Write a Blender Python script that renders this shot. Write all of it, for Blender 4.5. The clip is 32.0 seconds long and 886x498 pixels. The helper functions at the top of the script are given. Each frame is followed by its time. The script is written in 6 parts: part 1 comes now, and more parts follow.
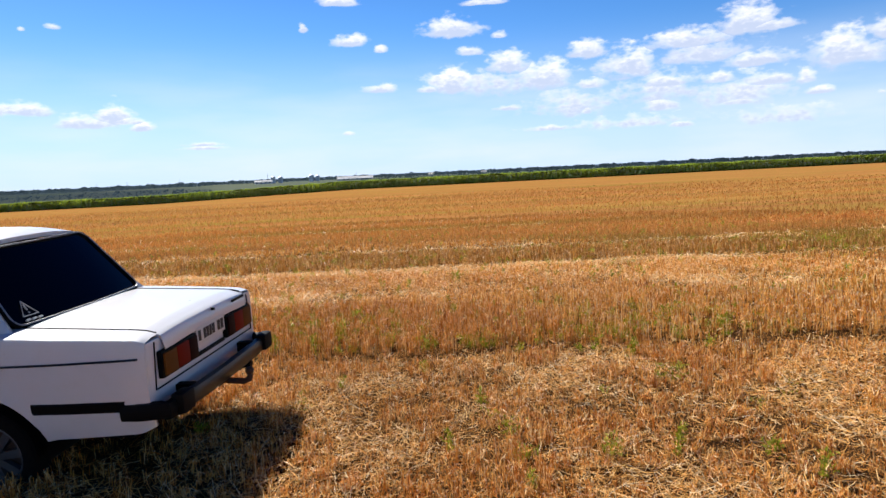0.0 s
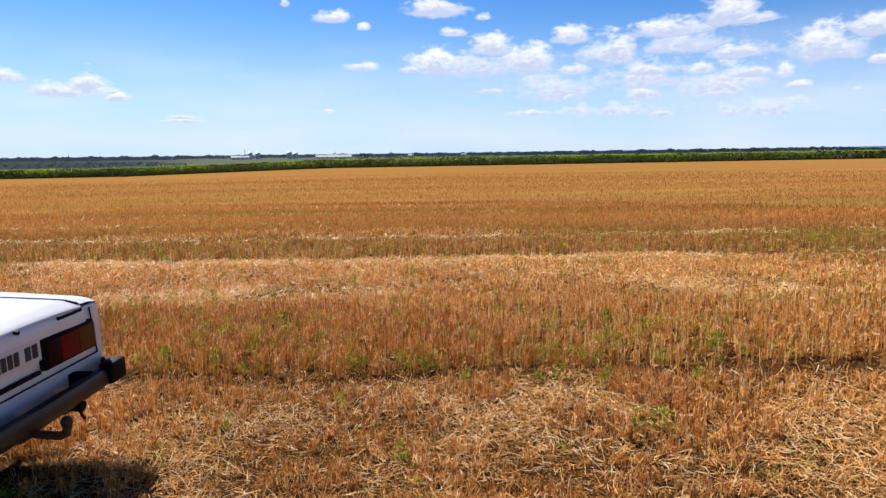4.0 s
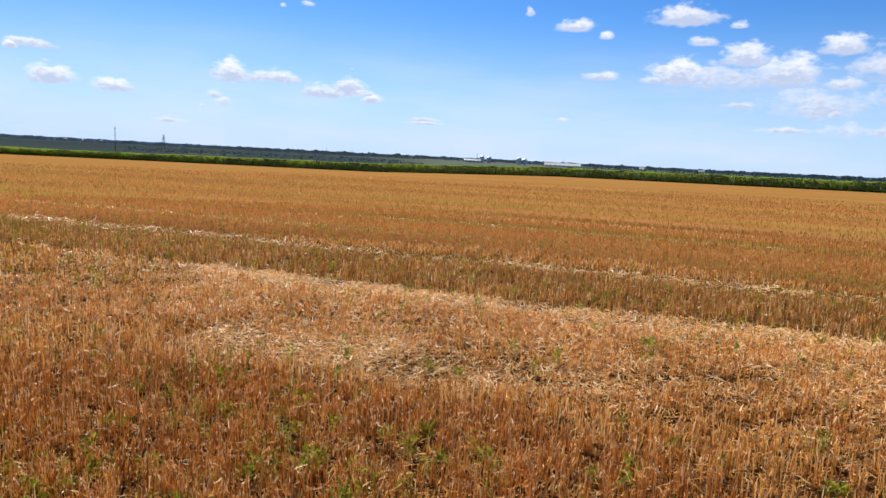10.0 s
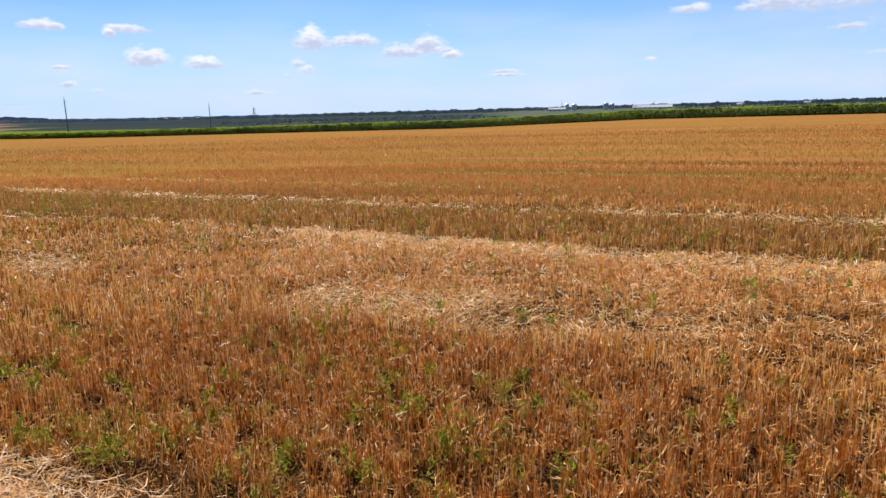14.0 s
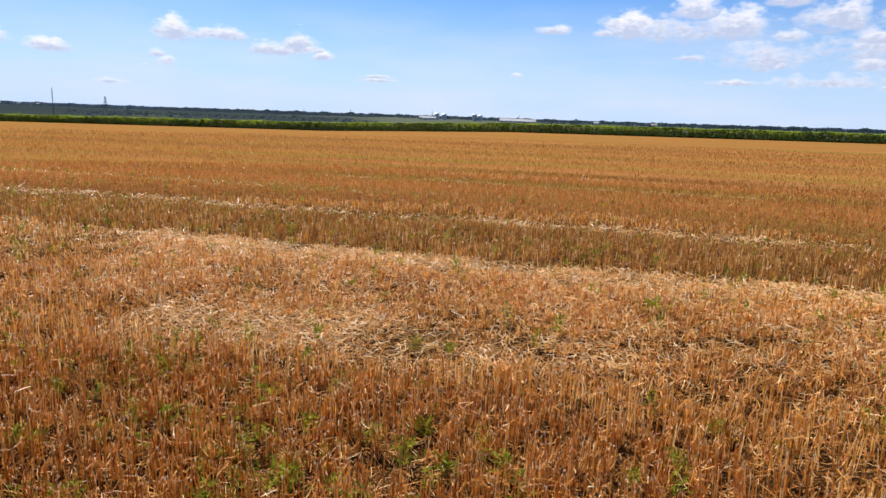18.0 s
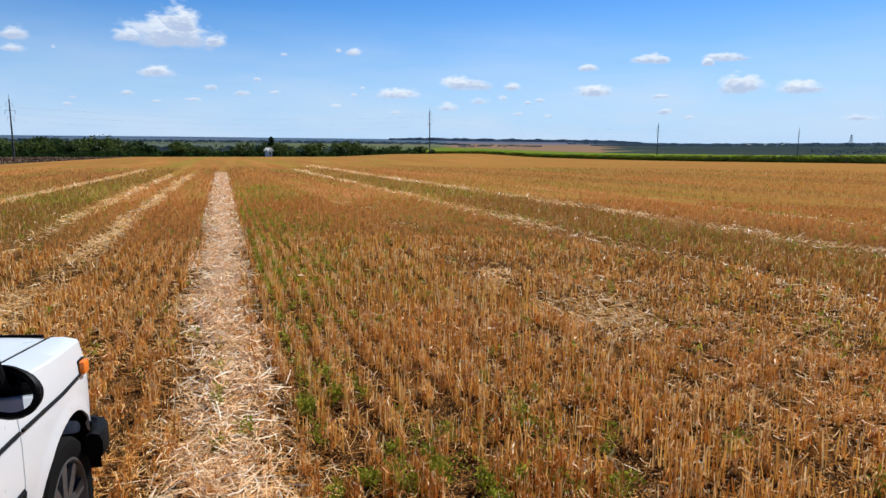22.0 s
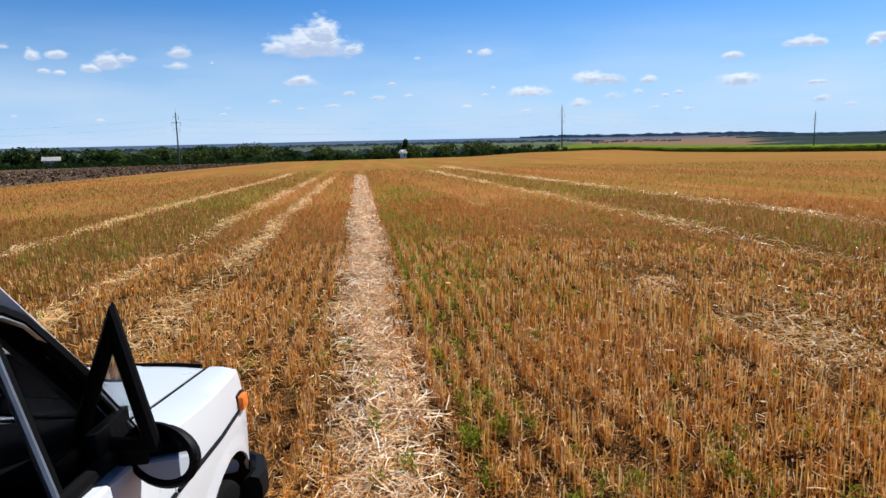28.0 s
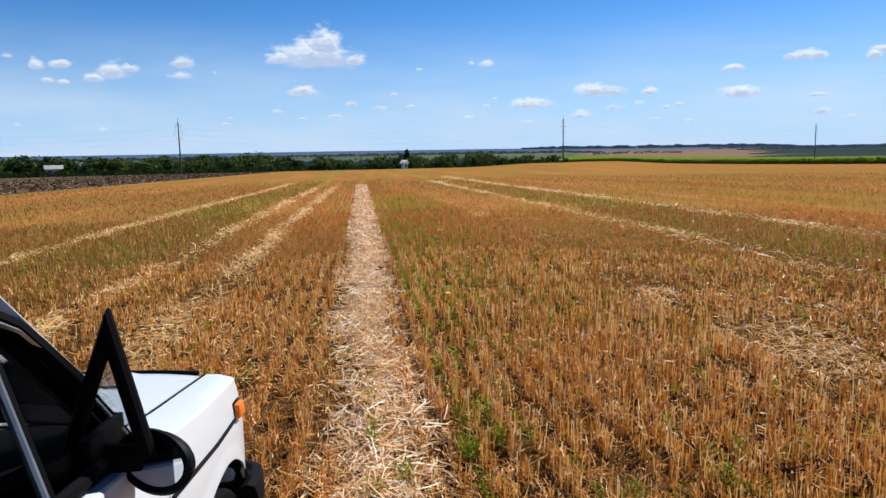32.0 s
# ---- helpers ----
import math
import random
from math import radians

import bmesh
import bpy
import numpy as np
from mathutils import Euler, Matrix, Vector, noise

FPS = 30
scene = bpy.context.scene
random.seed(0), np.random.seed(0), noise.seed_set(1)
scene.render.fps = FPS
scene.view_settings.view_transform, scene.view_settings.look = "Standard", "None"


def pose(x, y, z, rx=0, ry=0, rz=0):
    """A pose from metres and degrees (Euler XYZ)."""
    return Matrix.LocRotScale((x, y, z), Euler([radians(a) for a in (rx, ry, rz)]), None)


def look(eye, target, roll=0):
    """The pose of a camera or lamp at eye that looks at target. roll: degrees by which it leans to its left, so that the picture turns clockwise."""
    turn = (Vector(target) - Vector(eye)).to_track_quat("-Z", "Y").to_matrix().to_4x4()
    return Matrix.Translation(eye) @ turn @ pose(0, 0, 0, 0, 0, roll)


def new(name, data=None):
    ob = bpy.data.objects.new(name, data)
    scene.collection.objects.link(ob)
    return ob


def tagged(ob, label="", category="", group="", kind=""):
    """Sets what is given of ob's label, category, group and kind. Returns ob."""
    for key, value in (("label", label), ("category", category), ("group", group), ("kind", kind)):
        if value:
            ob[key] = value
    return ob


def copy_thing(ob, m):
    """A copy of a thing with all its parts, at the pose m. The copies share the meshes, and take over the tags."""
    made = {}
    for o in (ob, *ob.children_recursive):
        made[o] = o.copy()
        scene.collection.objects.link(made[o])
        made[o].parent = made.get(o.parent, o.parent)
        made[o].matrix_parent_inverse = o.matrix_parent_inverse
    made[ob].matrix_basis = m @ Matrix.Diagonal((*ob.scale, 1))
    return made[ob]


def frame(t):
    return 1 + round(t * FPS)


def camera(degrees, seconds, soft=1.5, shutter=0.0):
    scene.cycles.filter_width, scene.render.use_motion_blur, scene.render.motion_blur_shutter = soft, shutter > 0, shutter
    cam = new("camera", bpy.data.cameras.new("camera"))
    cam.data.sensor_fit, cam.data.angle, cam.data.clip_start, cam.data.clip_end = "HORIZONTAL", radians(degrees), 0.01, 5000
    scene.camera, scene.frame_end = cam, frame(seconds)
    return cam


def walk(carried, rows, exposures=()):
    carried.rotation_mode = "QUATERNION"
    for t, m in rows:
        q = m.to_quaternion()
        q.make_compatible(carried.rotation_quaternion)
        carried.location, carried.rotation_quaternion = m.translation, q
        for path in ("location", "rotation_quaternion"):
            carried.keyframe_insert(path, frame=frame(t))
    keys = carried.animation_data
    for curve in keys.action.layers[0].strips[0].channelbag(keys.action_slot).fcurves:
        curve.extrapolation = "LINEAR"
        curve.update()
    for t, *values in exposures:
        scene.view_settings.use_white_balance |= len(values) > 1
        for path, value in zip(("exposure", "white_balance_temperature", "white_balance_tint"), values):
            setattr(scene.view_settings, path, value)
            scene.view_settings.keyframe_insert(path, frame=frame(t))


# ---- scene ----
cam = camera(67.3, 32.0)
PATH = [
    (0, (-3.988, -4.017, 1.650), (-2.0158, -3.7594, 1.4406), -2.65),
    (0.5, (-3.978, -3.959, 1.635), (-2.0457, -3.4941, 1.4095), -1.21),
    (1, (-3.976, -3.982, 1.630), (-2.0470, -3.5297, 1.3556), -1.09),
    (1.5, (-3.951, -4.007, 1.628), (-2.0156, -3.5856, 1.3477), -1.27),
    (2, (-3.908, -4.041, 1.616), (-1.9881, -3.5581, 1.3331), -0.85),
    (2.5, (-3.795, -4.087, 1.610), (-1.8635, -3.7004, 1.2649), 0.37),
    (3, (-3.437, -4.056, 1.608), (-1.4664, -3.8500, 1.3376), 1.73),
    (3.5, (-3.107, -4.088, 1.614), (-1.1315, -3.8988, 1.3650), -1.22),
    (4, (-2.714, -4.203, 1.640), (-0.7407, -4.0118, 1.3753), -0.75),
    (4.5, (-2.286, -4.086, 1.616), (-0.3021, -4.0722, 1.3643), -0.36),
    (6.5, (-1.024, -3.826, 1.596), (0.9568, -3.8296, 1.3228), -0.63),
    (7, (-0.714, -3.756, 1.578), (1.2578, -3.7141, 1.2461), 0.48),
    (7.5, (-0.363, -3.801, 1.606), (1.5941, -3.5626, 1.2699), 1.45),
    (8, (-0.099, -3.767, 1.586), (1.8612, -3.5775, 1.2352), 1.45),
    (8.5, (0.216, -3.637, 1.601), (2.1846, -3.4271, 1.3198), 1.24),
    (9, (0.340, -3.577, 1.615), (2.2433, -3.0654, 1.2773), 1.46),
    (9.5, (0.347, -3.550, 1.639), (2.1976, -2.8528, 1.3428), 1.67),
    (10, (0.328, -3.537, 1.650), (2.1354, -2.7182, 1.3968), 2.96),
    (10.5, (0.300, -3.527, 1.648), (2.0494, -2.5908, 1.3955), 3.31),
    (11, (0.275, -3.509, 1.657), (2.0022, -2.5331, 1.4006), 3.63),
    (11.5, (0.281, -3.514, 1.648), (1.9963, -2.5164, 1.4015), 3.24),
    (12, (0.290, -3.538, 1.633), (2.0374, -2.6074, 1.3506), 2.93),
    (12.5, (0.323, -3.557, 1.624), (2.0996, -2.7044, 1.2818), 2.85),
    (13, (0.342, -3.575, 1.627), (2.0890, -2.6650, 1.2807), -0.99),
    (13.5, (0.331, -3.574, 1.620), (2.0478, -2.6209, 1.2413), -1.67),
    (14, (0.323, -3.557, 1.621), (1.9854, -2.5154, 1.2327), -1.40),
    (14.5, (0.321, -3.604, 1.610), (2.0538, -2.6882, 1.2107), 0.00),
    (15, (0.365, -3.678, 1.630), (2.2199, -3.0219, 1.2686), -0.21),
    (15.5, (0.377, -3.745, 1.610), (2.2716, -3.2010, 1.2693), 1.20),
    (17.5, (0.858, -3.183, 1.530), (2.7052, -2.4880, 1.2063), 1.46),
    (18, (0.972, -3.053, 1.525), (2.8117, -2.3628, 1.1546), 1.97),
    (18.5, (1.254, -2.889, 1.531), (2.9706, -1.9113, 1.2213), 1.07),
    (19, (1.476, -2.748, 1.526), (3.1881, -1.7676, 1.1999), -1.07),
    (19.5, (1.670, -2.439, 1.535), (3.3678, -1.4308, 1.2202), 1.26),
    (20, (1.710, -2.114, 1.531), (3.0625, -0.6857, 1.1707), -0.13),
    (20.5, (1.795, -1.786, 1.555), (2.7451, -0.0559, 1.2340), 0.18),
    (21, (1.789, -1.544, 1.557), (2.5749, 0.2775, 1.3012), 0.22),
    (21.5, (1.665, -1.257, 1.579), (2.3188, 0.6185, 1.3452), -0.05),
    (22, (1.611, -1.021, 1.559), (2.0072, 0.9165, 1.2629), 0.15),
    (22.5, (1.632, -0.794, 1.564), (1.8603, 1.1780, 1.3247), -1.70),
    (23, (1.585, -0.659, 1.581), (1.9031, 1.3015, 1.3451), -0.00),
    (23.5, (1.516, -0.601, 1.590), (1.8948, 1.3501, 1.3700), 1.15),
    (24, (1.504, -0.559, 1.591), (1.8349, 1.3994, 1.3568), 2.20),
    (24.5, (1.491, -0.540, 1.569), (1.7990, 1.4157, 1.2849), 0.81),
    (25, (1.449, -0.531, 1.561), (1.6279, 1.4395, 1.2674), 1.67),
    (25.5, (1.428, -0.524, 1.562), (1.4697, 1.4516, 1.2531), 0.70),
    (26, (1.426, -0.516, 1.555), (1.4283, 1.4580, 1.2349), 0.57),
    (26.5, (1.439, -0.506, 1.566), (1.4321, 1.4689, 1.2513), -1.97),
    (28.5, (1.449, -0.536, 1.574), (1.4600, 1.4426, 1.2841), -1.41),
    (29, (1.453, -0.541, 1.572), (1.4735, 1.4386, 1.2849), -1.60),
    (29.5, (1.459, -0.526, 1.563), (1.4973, 1.4530, 1.2765), -1.58),
    (30, (1.461, -0.525, 1.565), (1.5009, 1.4539, 1.2747), -1.33),
    (30.5, (1.456, -0.517, 1.573), (1.4839, 1.4615, 1.2849), -1.56),
    (31, (1.451, -0.529, 1.564), (1.4464, 1.4532, 1.2971), -0.83),
    (31.5, (1.457, -0.527, 1.567), (1.4556, 1.4550, 1.2981), -1.10),
    (32, (1.457, -0.527, 1.567), (1.4626, 1.4554, 1.3030), -1.22),
]
EXPOSURES = [(0.0, 0.77, 6500, 12), (0.5, 0.67, 6500, 12), (1.0, 0.62, 6500, 13), (2.0, 0.75, 6550, 14), (3.0, 0.92, 6550, 16), (4.0, 0.67, 6450, 14), (9.0, 0.59, 6450, 15), (11.0, 0.56, 6150, 10),
             (13.0, 0.56, 6400, 13), (18.0, 0.56, 6450, 15), (20.0, 0.56, 6300, 12), (21.0, 0.67, 6150, 9), (22.0, 0.41, 6050, 8), (24.0, 0.43, 6000, 8), (32.0, 0.43, 6050, 8)]
walk(cam, [(t, look(eye, target, roll)) for t, eye, target, roll in PATH], EXPOSURES)

# ---- world: clear summer sky with fair-weather clouds ----
SUN_AZ, SUN_EL = radians(44), radians(45)
SUN_DIR = Vector((math.sin(SUN_AZ) * math.cos(SUN_EL), math.cos(SUN_AZ) * math.cos(SUN_EL), math.sin(SUN_EL)))
sky_world = bpy.data.worlds.new("sky_world")
scene.world = sky_world
sky_world.use_nodes = True
WN, WL = sky_world.node_tree.nodes, sky_world.node_tree.links
WN.clear()


def wnode(kind, **props):
    n = WN.new(kind)
    for k, v in props.items():
        if k == "op":
            n.operation = v
        elif k == "blend":
            n.blend_type = v
    return n


def wput(socket, value):
    if hasattr(value, "is_output"):
        WL.new(value, socket)
    else:
        socket.default_value = value


def wmath(op, a, b=0.0, clamp=False):
    n = wnode("ShaderNodeMath", op=op)
    n.use_clamp = clamp
    wput(n.inputs[0], a)
    wput(n.inputs[1], b)
    return n.outputs[0]


coords = WN.new("ShaderNodeTexCoord")
split = WN.new("ShaderNodeSeparateXYZ")
WL.new(coords.outputs["Generated"], split.inputs[0])
az_node = wmath("MULTIPLY", wmath("ARCTAN2", split.outputs[0], split.outputs[1]), 57.2958)
el_node = wmath("MULTIPLY", wmath("ARCSINE", split.outputs[2]), 57.2958)
dome = WN.new("ShaderNodeCombineXYZ")
WL.new(az_node, dome.inputs[0])
WL.new(el_node, dome.inputs[1])
# billows bend the outlines of the clouds
warp = WN.new("ShaderNodeTexNoise")
warp.inputs["Scale"].default_value, warp.inputs["Detail"].default_value = 0.75, 3.0
warp.inputs["Roughness"].default_value = 0.5
stretch = WN.new("ShaderNodeVectorMath")
stretch.operation = "MULTIPLY"
stretch.inputs[1].default_value = (0.8, 1.5, 1.0)
WL.new(dome.outputs[0], stretch.inputs[0])
WL.new(stretch.outputs[0], warp.inputs["Vector"])
cloud_sum, cloud_low = None, None


def cloud(az, el, w, h, thick):
    """One cloud of the sky: its bearing, height, half width and half height in degrees; flat below, heaped above."""
    global cloud_sum, cloud_low
    u = wmath("MULTIPLY", wmath("SUBTRACT", az_node, az), 1 / (w * 1.12))
    v = wmath("MULTIPLY", wmath("SUBTRACT", el_node, el - 0.55 * h), 1 / (h * 1.75))
    up = wmath("MAXIMUM", v, wmath("MULTIPLY", v, -2.6))
    far = wmath("SQRT", wmath("ADD", wmath("MULTIPLY", u, u), wmath("MULTIPLY", up, up)))
    one = wmath("SUBTRACT", 0.48 + 0.6 * thick, far)
    if cloud_sum is None:
        cloud_sum, cloud_low = one, v
        return
    pick = wmath("GREATER_THAN", one, cloud_sum)
    cloud_low = wmath("ADD", cloud_low, wmath("MULTIPLY", pick, wmath("SUBTRACT", v, cloud_low)))
    cloud_sum = wmath("MAXIMUM", cloud_sum, one)


cloud(-32.0, 8.0, 0.6, 0.23, 0.5)
cloud(-13.2, 4.3, 0.7, 0.23, 0.6)
cloud(-17.0, 3.8, 0.5, 0.18, 0.4)
cloud(-17.4, 3.3, 0.4, 0.18, 0.4)
cloud(-11.4, 3.7, 0.6, 0.18, 0.35)
cloud(-8.6, 3.9, 0.9, 0.18, 0.6)
cloud(-7.2, 4.9, 0.7, 0.28, 0.7)
cloud(-4.9, 4.5, 1.0, 0.28, 0.45)
cloud(-2.4, 4.6, 0.7, 0.19, 0.6)
cloud(-3.7, 5.6, 0.4, 0.18, 0.6)
cloud(-1.5, 7.6, 0.6, 0.18, 0.4)
cloud(-26.3, 2.9, 0.5, 0.21, 0.4)
cloud(-31.8, 3.2, 0.4, 0.18, 0.35)
cloud(2.9, 8.0, 0.3, 0.18, 0.6)
cloud(4.8, 5.1, 0.4, 0.18, 0.6)
cloud(7.6, 4.6, 1.9, 0.41, 0.8)
cloud(4.1, 4.5, 0.4, 0.19, 0.5)
cloud(2.5, 3.6, 0.7, 0.19, 0.5)
cloud(13.5, 5.5, 2.4, 0.54, 0.9)
cloud(17.4, 5.2, 0.9, 0.31, 0.8)
cloud(14.7, 4.1, 1.1, 0.36, 0.6)
cloud(16.6, 4.3, 0.6, 0.27, 0.6)
cloud(11.9, 3.6, 1.6, 0.46, 0.5)
cloud(18.6, 3.9, 0.4, 0.18, 0.5)
cloud(19.7, 4.1, 0.6, 0.18, 0.5)
cloud(24.0, 4.8, 1.6, 0.42, 1.0)
cloud(29.1, 4.3, 0.6, 0.18, 0.6)
cloud(29.6, 3.2, 0.9, 0.37, 0.5)
cloud(31.5, 2.6, 0.8, 0.20, 0.35)
cloud(17.8, 3.0, 0.7, 0.22, 0.35)
cloud(20.4, 2.8, 0.7, 0.22, 0.35)
cloud(7.4, 3.1, 0.9, 0.23, 0.35)
cloud(-30.4, 7.5, 0.6, 0.43, 0.9)
cloud(-28.7, 7.6, 0.8, 0.32, 0.9)
cloud(-25.4, 7.3, 1.1, 0.70, 1.0)
cloud(-26.6, 6.7, 0.8, 0.33, 0.9)
cloud(-24.3, 7.5, 1.0, 0.33, 0.9)
cloud(-29.7, 6.4, 0.5, 0.20, 0.7)
cloud(-28.6, 6.3, 0.5, 0.18, 0.6)
cloud(-20.4, 8.1, 0.9, 0.46, 1.0)
cloud(-20.7, 7.0, 1.0, 0.26, 0.9)
cloud(-18.0, 7.3, 0.3, 0.18, 0.5)
cloud(-11.3, 5.9, 1.4, 0.41, 0.9)
cloud(-9.9, 8.9, 3.2, 1.09, 1.1)
cloud(-9.4, 9.7, 1.7, 0.96, 1.1)
cloud(-12.9, 8.5, 1.2, 0.48, 1.0)
cloud(-6.8, 8.4, 1.2, 0.45, 1.0)
cloud(4.2, 7.9, 0.7, 0.27, 0.9)
cloud(23.5, 6.6, 0.8, 0.25, 0.9)
cloud(28.2, 7.2, 1.3, 0.36, 1.0)
cloud(32.7, 6.8, 0.5, 0.31, 1.0)
cloud(47.7, 6.5, 1.6, 0.89, 1)
cloud(51.0, 6.4, 2.1, 0.55, 0.95)
cloud(57.1, 6.1, 1.4, 0.77, 1)
cloud(54.5, 5.6, 1.4, 0.57, 0.95)
cloud(57.9, 5.5, 1.6, 0.26, 0.7)
cloud(47.1, 4.2, 1.0, 0.57, 0.5)
cloud(45.5, 3.7, 0.5, 0.18, 0.4)
cloud(63.4, 3.7, 2.3, 0.23, 0.6)
cloud(43.4, 2.4, 2.1, 0.32, 0.35)
cloud(57.6, 5.6, 1.2, 0.43, 1)
cloud(59.1, 5.1, 1.1, 0.36, 0.9)
cloud(63.5, 3.4, 2.4, 0.21, 0.5)
cloud(75.0, 4.2, 0.9, 0.22, 0.5)
cloud(78.0, 7.8, 1.7, 0.39, 0.9)
cloud(85.3, 10.5, 1.0, 0.43, 0.8)
cloud(84.0, 8.2, 2.3, 1.05, 0.95)
cloud(81.9, 7.6, 1.4, 0.35, 0.8)
cloud(88.7, 9.4, 2.1, 0.95, 0.95)
cloud(91.7, 8.3, 2.8, 1.22, 0.9)
cloud(95.2, 10.0, 1.6, 0.77, 1)
cloud(98.6, 8.8, 2.8, 1.46, 0.8)
cloud(95.5, 7.3, 1.8, 0.53, 0.6)
cloud(93.2, 5.7, 2.8, 0.45, 0.45)
cloud(88.5, 5.8, 1.9, 0.36, 0.4)
cloud(91.8, 3.9, 4.7, 0.32, 0.4)
cloud(95.1, 5.3, 0.8, 0.59, 0.5)
cloud(101.4, 7.0, 2.7, 0.52, 0.85)
cloud(100.8, 5.4, 2.2, 0.80, 0.5)
cloud(105.3, 6.9, 1.7, 0.51, 0.85)
cloud(108.0, 8.1, 2.5, 0.62, 0.95)
cloud(106.7, 5.1, 2.5, 0.52, 0.5)
cloud(108.8, 6.5, 2.4, 0.55, 0.85)
cloud(111.2, 6.4, 0.8, 0.66, 0.8)
cloud(112.1, 5.3, 1.2, 0.33, 0.8)
cloud(113.6, 8.2, 2.2, 1.35, 1.0)
cloud(116.7, 9.2, 2.1, 0.92, 0.9)
cloud(117.5, 6.7, 1.1, 0.35, 0.9)
cloud(116.0, 4.8, 0.4, 0.20, 0.6)
cloud(103.0, 10.1, 3.6, 0.83, 0.9)
cloud(108.3, 10.4, 2.4, 0.49, 0.9)
cloud(102.4, 3.6, 1.8, 0.36, 0.4)
cloud(118.3, 3.2, 1.1, 0.24, 0.4)
cloud(121.4, 3.9, 1.0, 0.31, 0.4)
cloud(53.7, 12.2, 0.7, 0.23, 0.9)
cloud(51.6, 11.9, 0.3, 0.18, 0.7)
cloud(71.8, 12.7, 0.4, 0.39, 0.9)
cloud(75.7, 11.6, 1.6, 0.48, 1)
cloud(78.1, 10.9, 0.6, 0.31, 0.9)
cloud(84.2, 12.4, 2.6, 0.78, 1)
cloud(85.5, 10.5, 1.2, 0.45, 0.7)
cloud(88.1, 11.6, 0.8, 0.31, 0.7)
cloud(74.9, 14.6, 1.9, 0.34, 0.9)
cloud(87.1, 14.2, 2.3, 0.26, 0.8)
cloud(107.3, 11.0, 2.4, 1.12, 1.0)
cloud(49.6, 6.3, 4.0, 0.57, 0.45)
cloud(55.9, 5.5, 3.9, 0.55, 0.45)
cloud(87.5, 8.4, 7.9, 1.74, 0.3)
cloud(94.1, 6.6, 6.9, 2.21, 0.22)
cloud(100.9, 7.4, 5.7, 2.57, 0.3)
cloud(106.7, 6.4, 6.1, 2.12, 0.28)
cloud(103.9, 9.5, 6.7, 1.66, 0.35)
cloud(114.5, 8.3, 4.4, 1.77, 0.3)
cloud(98.8, 4.3, 8.9, 1.12, 0.12)
cloud(109.7, 4.2, 7.8, 1.28, 0.12)
cloud(33.9, 7.1, 1.5, 0.36, 0.95)
cloud(35.0, 5.1, 1.7, 0.78, 1.0)
cloud(39.2, 4.7, 1.7, 0.51, 0.9)
cloud(28.9, 7.1, 1.0, 0.31, 0.9)
cloud(46.4, 4.7, 1.0, 0.44, 0.5)
cloud(29.6, 4.3, 0.7, 0.20, 0.4)

# behind the camera the same kind of sky goes on
for n in range(16):
    cloud(random.uniform(130, 310) if n % 2 else random.uniform(-170, -60), random.uniform(4, 30), random.uniform(1.5, 5), random.uniform(0.5, 1.5), random.uniform(0.5, 1.0))
fine = WN.new("ShaderNodeTexNoise")
fine.inputs["Scale"].default_value, fine.inputs["Detail"].default_value, fine.inputs["Roughness"].default_value = 2.2, 4.0, 0.5
WL.new(stretch.outputs[0], fine.inputs["Vector"])
billow = wmath("ADD", wmath("MULTIPLY", wmath("SUBTRACT", warp.outputs["Fac"], 0.5), 1.4), wmath("MULTIPLY", wmath("SUBTRACT", fine.outputs["Fac"], 0.5), 0.6))
body = wmath("ADD", cloud_sum, billow)
cover = WN.new("ShaderNodeMapRange")
cover.interpolation_type = "SMOOTHSTEP"
cover.inputs["From Min"].default_value, cover.inputs["From Max"].default_value = 0.02, 0.66
WL.new(body, cover.inputs["Value"])
shade = wmath("ADD", wmath("SUBTRACT", 0.30, wmath("MULTIPLY", cloud_low, 0.8)), wmath("MULTIPLY", wmath("SUBTRACT", fine.outputs["Fac"], 0.5), 0.9))
shade = wmath("ADD", shade, wmath("MULTIPLY", body, 0.5))
inner = WN.new("ShaderNodeMapRange")
inner.interpolation_type = "SMOOTHSTEP"
inner.inputs["From Min"].default_value, inner.inputs["From Max"].default_value = -0.1, 0.8
WL.new(shade, inner.inputs["Value"])
# thin veils near the horizon
veil = WN.new("ShaderNodeTexNoise")
veil.inputs["Scale"].default_value, veil.inputs["Detail"].default_value = 0.22, 4.0
vs = WN.new("ShaderNodeVectorMath")
vs.operation = "MULTIPLY"
vs.inputs[1].default_value = (0.35, 1.6, 1.0)
WL.new(dome.outputs[0], vs.inputs[0])
WL.new(vs.outputs[0], veil.inputs["Vector"])
veil_fac = wmath("MULTIPLY", wmath("SUBTRACT", veil.outputs["Fac"], 0.40, True), 1.7, True)
veil_low = WN.new("ShaderNodeMapRange")
veil_low.inputs["From Min"].default_value, veil_low.inputs["From Max"].default_value = 11.0, 2.0
WL.new(el_node, veil_low.inputs["Value"])
veil_fac = wmath("MULTIPLY", veil_fac, veil_low.outputs[0], True)

